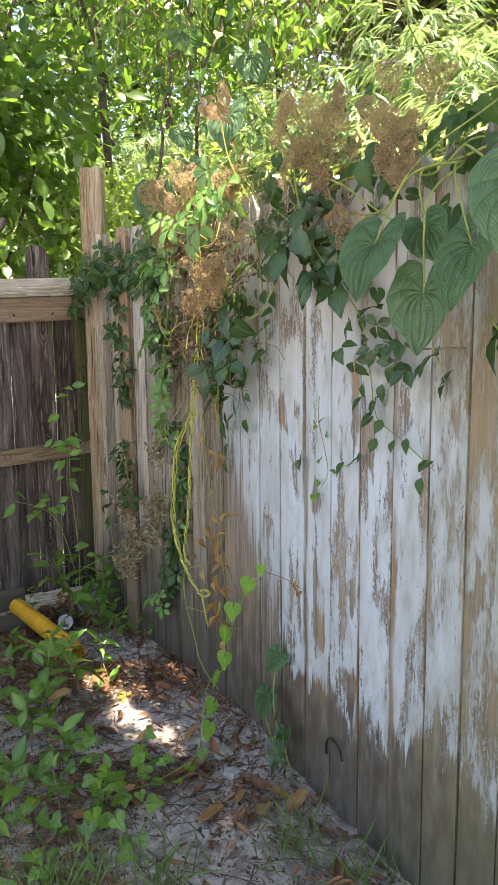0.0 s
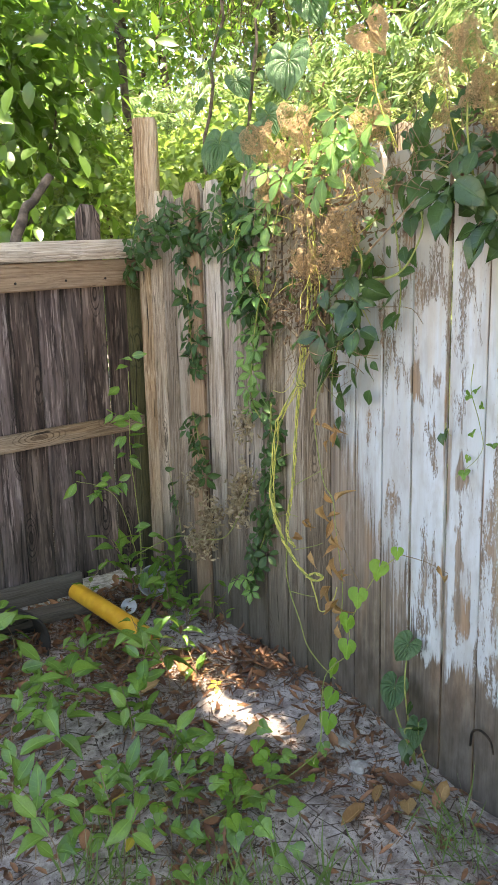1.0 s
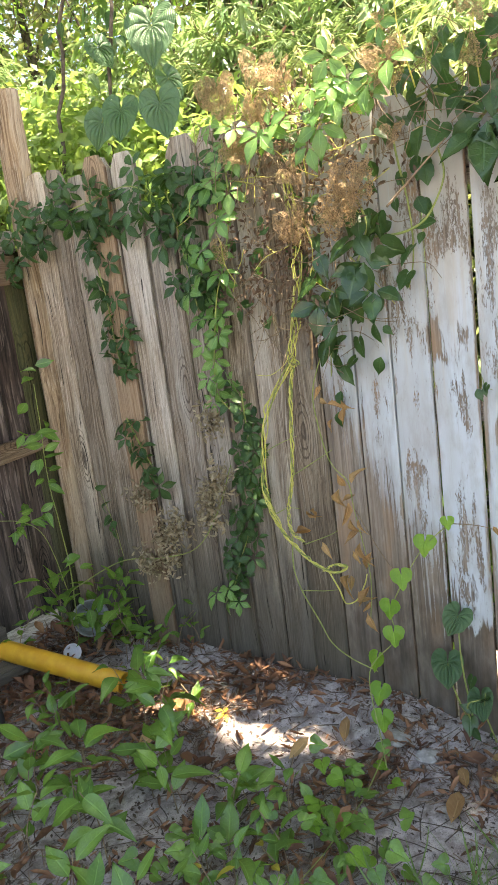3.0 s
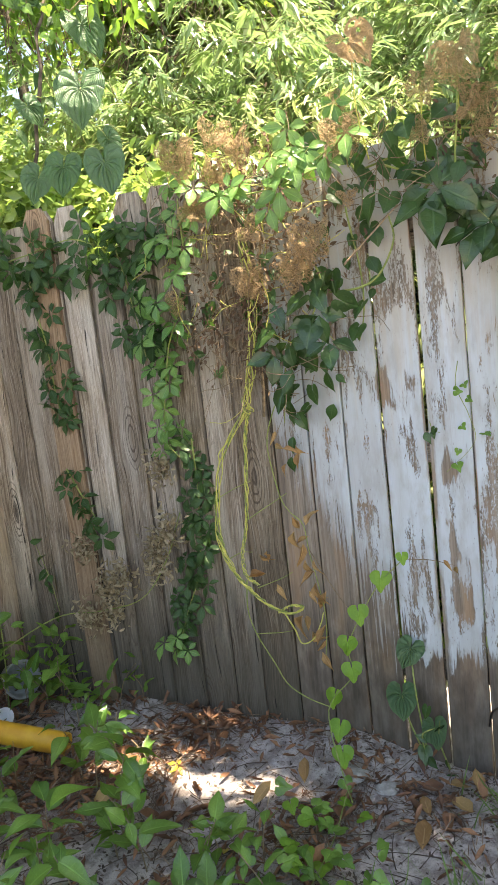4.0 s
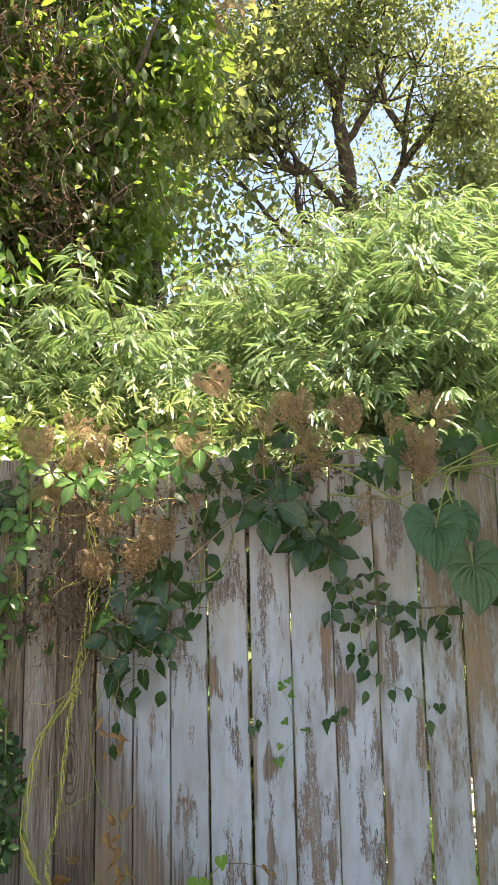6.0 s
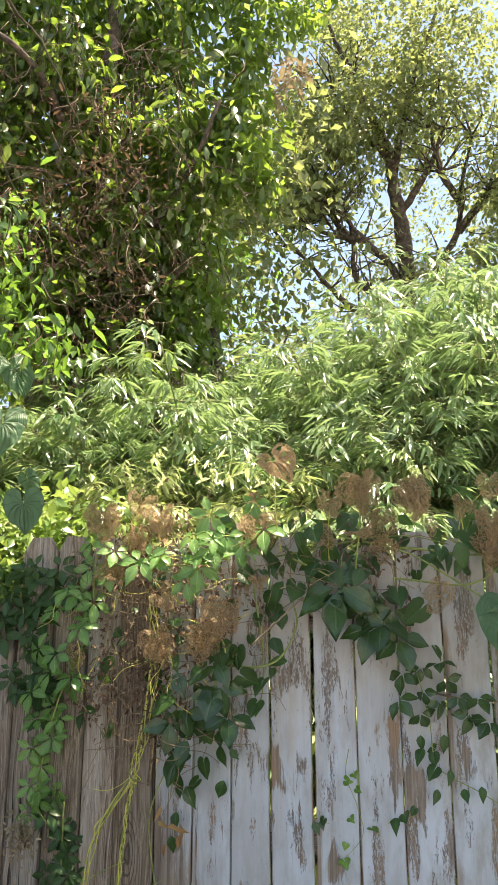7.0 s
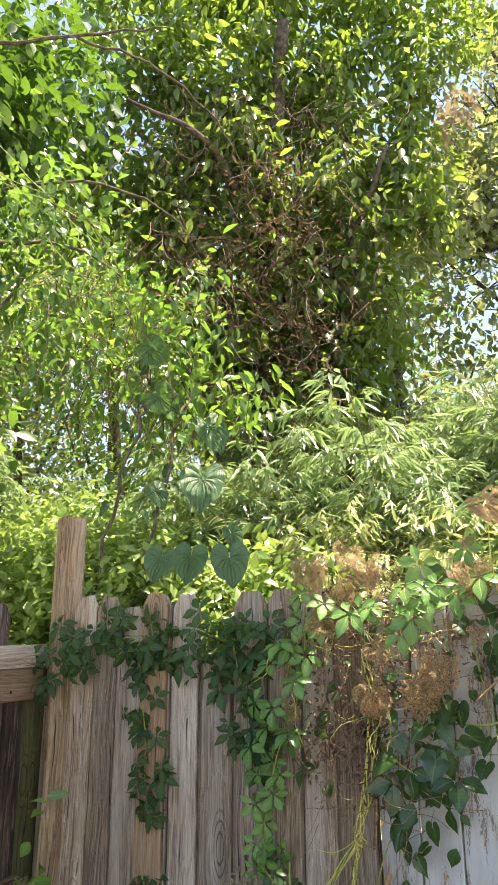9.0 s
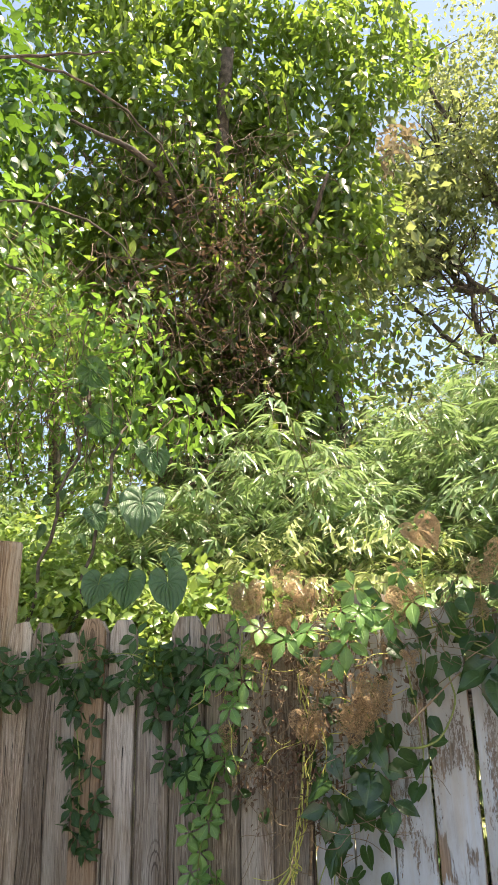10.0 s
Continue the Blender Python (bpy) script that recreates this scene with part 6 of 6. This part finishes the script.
LANCE2 = blade([0.0, 0.078, 0.062, 0.0], 0.25, 0.22)
LEANS = []
kinds = []
for k in range(11):
    b = thing("bamboo", "arching bamboo with drooping narrow pale green leaves", "bamboo", (0, 0, 0), "bamboo thicket")
    c, f = bamboo_mesh(50 + k, 1.35 + 0.27 * k)
    part("cane", c, M_CULM, b)
    part("foliage", f, M_BAMBOO, b)
    kinds.append(b)
clumps = []
for k in range(40):
    if k % 4 == 0:
        clumps.append((rng.uniform(2.2, 5.5), rng.uniform(5.6, 8.2)))
    else:
        x = 2.4 + 3.2 * rng.random() ** 1.2
        y = rng.uniform(-1.8, 4.4) if k % 3 else rng.uniform(0.6, 3.4)
        clumps.append((max(x, 2.4 + 0.35 * (y - 2.6)), y))
clumps += [(2.7, 4.1), (3.0, 4.5), (2.6, 4.7), (3.2, 4.2), (2.55, 3.8)]
for k in range(330):
    x, y = clumps[k % 45]
    x, y = x + rng.normal(0, 0.16), y + rng.normal(0, 0.16)
    if y > 5.2:
        h = 1.9 + 0.55 * (math.hypot(x + 0.7, y - 1.6) - 5.2)
    else:
        x = max(x, 2.38)
        if 0.3 < y < 1.75 and x < 3.0:
            x += 0.75
        az = math.degrees(math.atan2(y - 1.6, x + 0.7))
        rise = np.interp(az, [-25, 0, 10, 20, 30, 45], [0.54, 0.46, 0.37, 0.31, 0.30, 0.30])
        h = min(1.75 + 1.0 * (x - 2.1), 1.55 + rise * math.hypot(x + 0.7, y - 1.6)) - rng.uniform(-0.15, 0.6)
    i = int(max(0, min(10, round((h - 1.35) / 0.27))))
    spin = math.degrees(rng.uniform(-1.4, 1.4) - LEANS[i]) if x < 3.1 else rng.uniform(0, 360)
    copy_thing(kinds[i], pose(x, y, 0, 0, 0, spin))
for i, b in enumerate(kinds):
    b.matrix_basis = pose(4.6 + 0.25 * i, 1.9 - 0.3 * i, 0, 0, 0, 40 * i)

# sunlit shrubs and low bamboo close behind the boards
for k, (x, y, h, w) in enumerate(((2.25, 3.95, 2.05, 0.42), (2.55, 4.55, 2.25, 0.5), (2.2, 4.7, 2.1, 0.45), (2.35, 3.3, 1.95, 0.36), (3.1, 5.2, 2.6, 0.6), (2.1, 5.3, 2.3, 0.5))):
    tree("leafy_shrub", "sunlit yellow-green shrub close behind the fence", [(x, y, 0), (x + 0.03, y, h * 0.5), (x - 0.03, y + 0.05, h * 0.9)], [[(x, y, h * 0.4), (x + 0.2, y - 0.15, h * 0.8)], [(x, y, h * 0.3), (x - 0.15, y + 0.2, h * 0.75)]],
         [((x, y, h * 0.72), (w, w, h * 0.28), 0.6), ((x + 0.1, y - 0.1, h), (w * 0.8, w * 0.8, 0.16), 0.25), ((x - 0.1, y + 0.2, h * 0.95), (w * 0.7, w * 0.7, 0.2), 0.15)], 3600, 0.065, SIMPLE, M_SUNNY, M_BRANCH, 0.02, hang=0.2, clump=0.07, per=10)
# Low bamboo takes the paler leaf colour that stands in for sunlight.
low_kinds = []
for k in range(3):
    b = thing("bamboo", "low bamboo close behind the fence, narrow leaves coloured paler to look sunlit", "bamboo", (0, 0, 0), "low bamboo")
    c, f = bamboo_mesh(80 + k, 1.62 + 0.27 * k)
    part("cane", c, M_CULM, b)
    part("foliage", f, M_SUNBAMBOO, b)
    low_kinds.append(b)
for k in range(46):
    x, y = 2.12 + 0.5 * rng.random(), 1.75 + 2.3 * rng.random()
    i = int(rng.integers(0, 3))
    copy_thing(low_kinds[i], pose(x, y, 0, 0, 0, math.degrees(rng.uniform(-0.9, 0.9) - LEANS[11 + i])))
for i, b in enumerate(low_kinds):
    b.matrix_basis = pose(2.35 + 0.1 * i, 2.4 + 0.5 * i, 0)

# bright thicket and woods farther off
for k in range(16):
    a = radians(-8 + 7.2 * k)
    d = 8.2 + 1.6 * math.sin(k * 2.7) + (2.6 if 6 < k < 12 else 0.0)
    x, y = -0.5 + d * math.cos(a), 1.2 + d * math.sin(a)
    h = 4.4 + 1.2 * math.sin(k * 1.9) + (2.2 if k > 5 else 0.0)
    if k in (1, 2, 3):
        h = 3.0
    tree("tree", "sunlit yellow-green tree in the woods behind", [(x, y, 0), (x + 0.1, y, h * 0.5), (x - 0.1, y + 0.2, h)], [[(x, y, h * 0.5), (x + 0.7, y - 0.5, h * 0.8)], [(x, y, h * 0.4), (x - 0.6, y + 0.7, h * 0.75)]],
         [((x, y, h * 0.45), (1.3, 1.3, h * 0.45), 0.55), ((x, y, h), (1.2, 1.2, 1.3), 0.45)], 7000, 0.115, SIMPLE, M_FAR if k < 7 and k % 4 else M_TREE if k % 2 else M_OAK, M_BARK, 0.09, clump=0.2)
for k in range(13):
    a = radians(-15 + 9.5 * k)
    d = 13.5 + 1.5 * math.sin(k * 1.3)
    x, y = -0.5 + d * math.cos(a), 1.2 + d * math.sin(a)
    h = 8.5 + 1.4 * math.sin(k * 2.3) - (4.6 if k in (1, 2, 3) else 0)
    tree("tree", "tall green tree in the woods behind", [(x, y, 0), (x + 0.1, y, h * 0.5), (x - 0.1, y + 0.2, h)], [[(x, y, h * 0.5), (x + 0.9, y - 0.8, h * 0.9)], [(x, y, h * 0.45), (x - 0.8, y + 1.0, h * 0.8)]],
         [((x, y, h * 0.5), (1.8, 1.8, h * 0.45), 0.5), ((x, y, h), (1.9, 1.9, 1.9), 0.5)], 8000, 0.19, SIMPLE, M_OAK if k % 2 else M_TREE, M_BARK, 0.14, clump=0.3)

# the oak with open crown
oak = [[(7.36, 1.86, 5.1), (7.32, 2.02, 5.56), (7.15, 2.30, 5.84), (6.98, 2.52, 6.10), (6.8, 2.75, 6.45)], [(7.42, 1.85, 4.9), (7.34, 2.25, 5.25), (7.30, 2.44, 5.5), (7.14, 2.42, 5.84), (7.0, 2.5, 6.25)],
       [(7.42, 1.85, 4.8), (7.36, 2.4, 5.05), (7.33, 2.72, 5.36), (7.15, 2.97, 5.67), (7.1, 3.2, 5.85)], [(7.38, 1.84, 5.0), (7.26, 1.45, 5.5), (7.18, 1.25, 5.85), (7.0, 1.2, 6.2), (6.69, 1.06, 6.65)],
       [(7.1, 1.88, 6.05), (6.88, 1.55, 6.42), (6.7, 1.35, 6.8)], [(7.19, 1.26, 5.8), (6.98, 0.9, 6.15), (6.75, 0.62, 6.5)], [(7.15, 2.30, 5.84), (7.1, 2.6, 5.9), (7.0, 2.95, 6.0)],
       [(7.05, 1.2, 6.1), (6.9, 1.4, 6.4), (6.6, 1.5, 6.9)], [(6.85, 1.94, 6.6), (6.7, 2.2, 6.9), (6.5, 2.5, 7.3)], [(7.15, 2.42, 5.84), (7.2, 2.6, 6.1), (7.1, 2.75, 6.4)], [(6.9, 1.93, 6.4), (6.6, 1.7, 7.2), (6.4, 1.3, 8.2)], [(6.78, 1.95, 6.7), (6.5, 2.3, 7.5), (6.2, 2.6, 8.3)]]
oak_tree = tree("oak_tree", "old oak with forked dark limbs and an open small-leaved crown", [(7.6, 1.85, 0), (7.5, 1.85, 3.0), (7.36, 1.84, 5.2), (7.20, 1.86, 5.9), (6.95, 1.92, 6.3), (6.78, 1.95, 6.75)], oak,
     [((6.75, 2.6, 6.8), (0.9, 0.8, 0.6), 0.20), ((6.9, 2.95, 6.25), (0.4, 0.35, 0.3), 0.08), ((6.6, 1.4, 7.0), (1.1, 1.2, 0.6), 0.14), ((6.9, 0.6, 6.2), (0.6, 0.5, 0.45), 0.14), ((7.2, 0.55, 5.5), (0.6, 0.6, 0.4), 0.10),
      ((6.4, 1.6, 7.8), (1.5, 1.5, 0.6), 0.22), ((7.2, 1.5, 5.35), (0.3, 0.5, 0.2), 0.03), ((6.9, 3.6, 6.4), (0.6, 0.5, 0.5), 0.10), ((6.3, 1.8, 7.0), (0.6, 0.8, 0.4), 0.06), ((8.6, 2.4, 6.2), (0.8, 1.2, 0.7), 0.05), ((7.3, 2.95, 7.5), (0.6, 0.55, 0.9), 0.09), ((7.2, 2.5, 8.8), (0.8, 0.7, 0.7), 0.10), ((8.4, 0.6, 6.6), (0.9, 1.0, 0.9), 0.10)], 27000, 0.072, SIMPLE, M_OAK, M_BARK, 0.125, clump=0.085, per=24, ragged=0.4)
twigs = []
for pts in oak:
    for k in range(16):
        p = Vector(pts[1 + k % (len(pts) - 1)]) + Vector(jitter(0.05))
        d = unit(np.array([rng.normal(-0.3, 0.5), rng.normal(0, 0.8), rng.uniform(0.0, 0.9)]))
        q1 = p + Vector(d) * 0.25
        q2 = q1 + Vector(unit(d + jitter(0.4))) * 0.3
        twigs.append(tube([Vector(pts[1 + k % (len(pts) - 1)]), q1, q2], 0.014, 0.004, 4, 3))
part("fine_branching", mesh_from("fine_branching", *merged(twigs), True), M_BARK, oak_tree)["kind"] = "stuff"

# an unseen tree added so that its crown shades the ground, beyond the view
rng = np.random.default_rng(21)
# Each leaf blob is placed to block the sun from one spot below.
tree("yard_tree", "unseen broad tree added to shade the yard", [(-1.6, -3.2, 0), (-1.4, -3.0, 2.5), (-0.8, -2.0, 4.4), (0.2, -0.4, 5.7)], [[(-0.8, -2.0, 4.4), (-0.8, -0.6, 5.4), (-0.4, 0.8, 5.8)], [(-0.8, -2.0, 4.4), (0.6, -1.4, 5.4), (1.6, -1.0, 5.7)]],
     [((0.42, 0.5, 5.9), (0.86, 0.9, 0.3), 0.40), ((0.38, 1.9, 5.9), (0.85, 0.9, 0.3), 0.34), ((0.50, 1.2, 5.9), (0.76, 0.5, 0.3), 0.18), ((0.6, 2.9, 5.9), (0.95, 0.6, 0.3), 0.20), ((1.12, 2.68, 5.9), (0.32, 0.36, 0.2), 0.10), ((-0.9, 1.2, 6.0), (1.0, 1.8, 0.4), 0.10), ((1.45, -0.65, 5.9), (0.8, 0.7, 0.3), 0.18), ((1.72, 2.66, 5.9), (0.2, 0.26, 0.2), 0.05), ((1.44, 0.02, 5.9), (0.17, 0.24, 0.2), 0.04), ((1.2, 0.74, 5.9), (0.12, 0.2, 0.2), 0.03), ((-1.3, -0.5, 6.2), (1.2, 1.1, 0.4), 0.16), ((-0.4, -1.7, 6.0), (1.3, 1.0, 0.4), 0.16), ((-2.6, 1.2, 6.2), (1.1, 1.6, 0.4), 0.16), ((-2.3, -1.6, 6.0), (1.1, 1.1, 0.4), 0.12), ((1.45, 1.95, 5.9), (0.25, 0.26, 0.15), 0.11), ((1.665, 0.80, 5.9), (0.03, 0.16, 0.04), 0.022), ((1.655, 0.46, 5.9), (0.04, 0.2, 0.04), 0.03)], 34000, 0.15, OVAL, M_SHADE, M_BARK, 0.16, clump=0.06, per=5, ragged=0.03)
# Weeds added behind the boards to block bright sunlit ground in the gaps.
P, f = crown_leaves(5000, [((2.35, 0.4 * k - 0.6, 0.3), (0.3, 0.35, 0.3), 1 / 14) for k in range(14)], 0.08, 0.2, 0.1, 10)
tagged(part("undergrowth", scatter("undergrowth", OVAL, f, P), M_TREE, None), "low leafy weeds added behind the fence to dim its gaps", "weeds", kind="stuff")
tree("tree", "leafy tree in the corner behind the fences", [(2.6, 6.0, 0), (2.5, 5.8, 2.2), (2.2, 5.4, 4.2), (2.0, 5.2, 5.6)], [[(2.4, 5.6, 3.2), (1.8, 5.0, 4.0), (1.3, 4.7, 4.5)], [(2.3, 5.5, 3.6), (2.6, 4.9, 4.6), (2.8, 4.6, 5.2)]],
     [((1.8, 5.2, 5.2), (1.0, 0.7, 0.8), 0.5), ((1.4, 4.9, 4.0), (0.6, 0.5, 0.4), 0.12), ((1.3, 4.95, 4.8), (0.7, 0.5, 0.5), 0.2), ((2.5, 5.6, 6.0), (0.9, 0.7, 0.8), 0.3)], 6500, 0.105, OVAL, M_SHADE, M_BARK, 0.035, hang=0.7, clump=0.12)
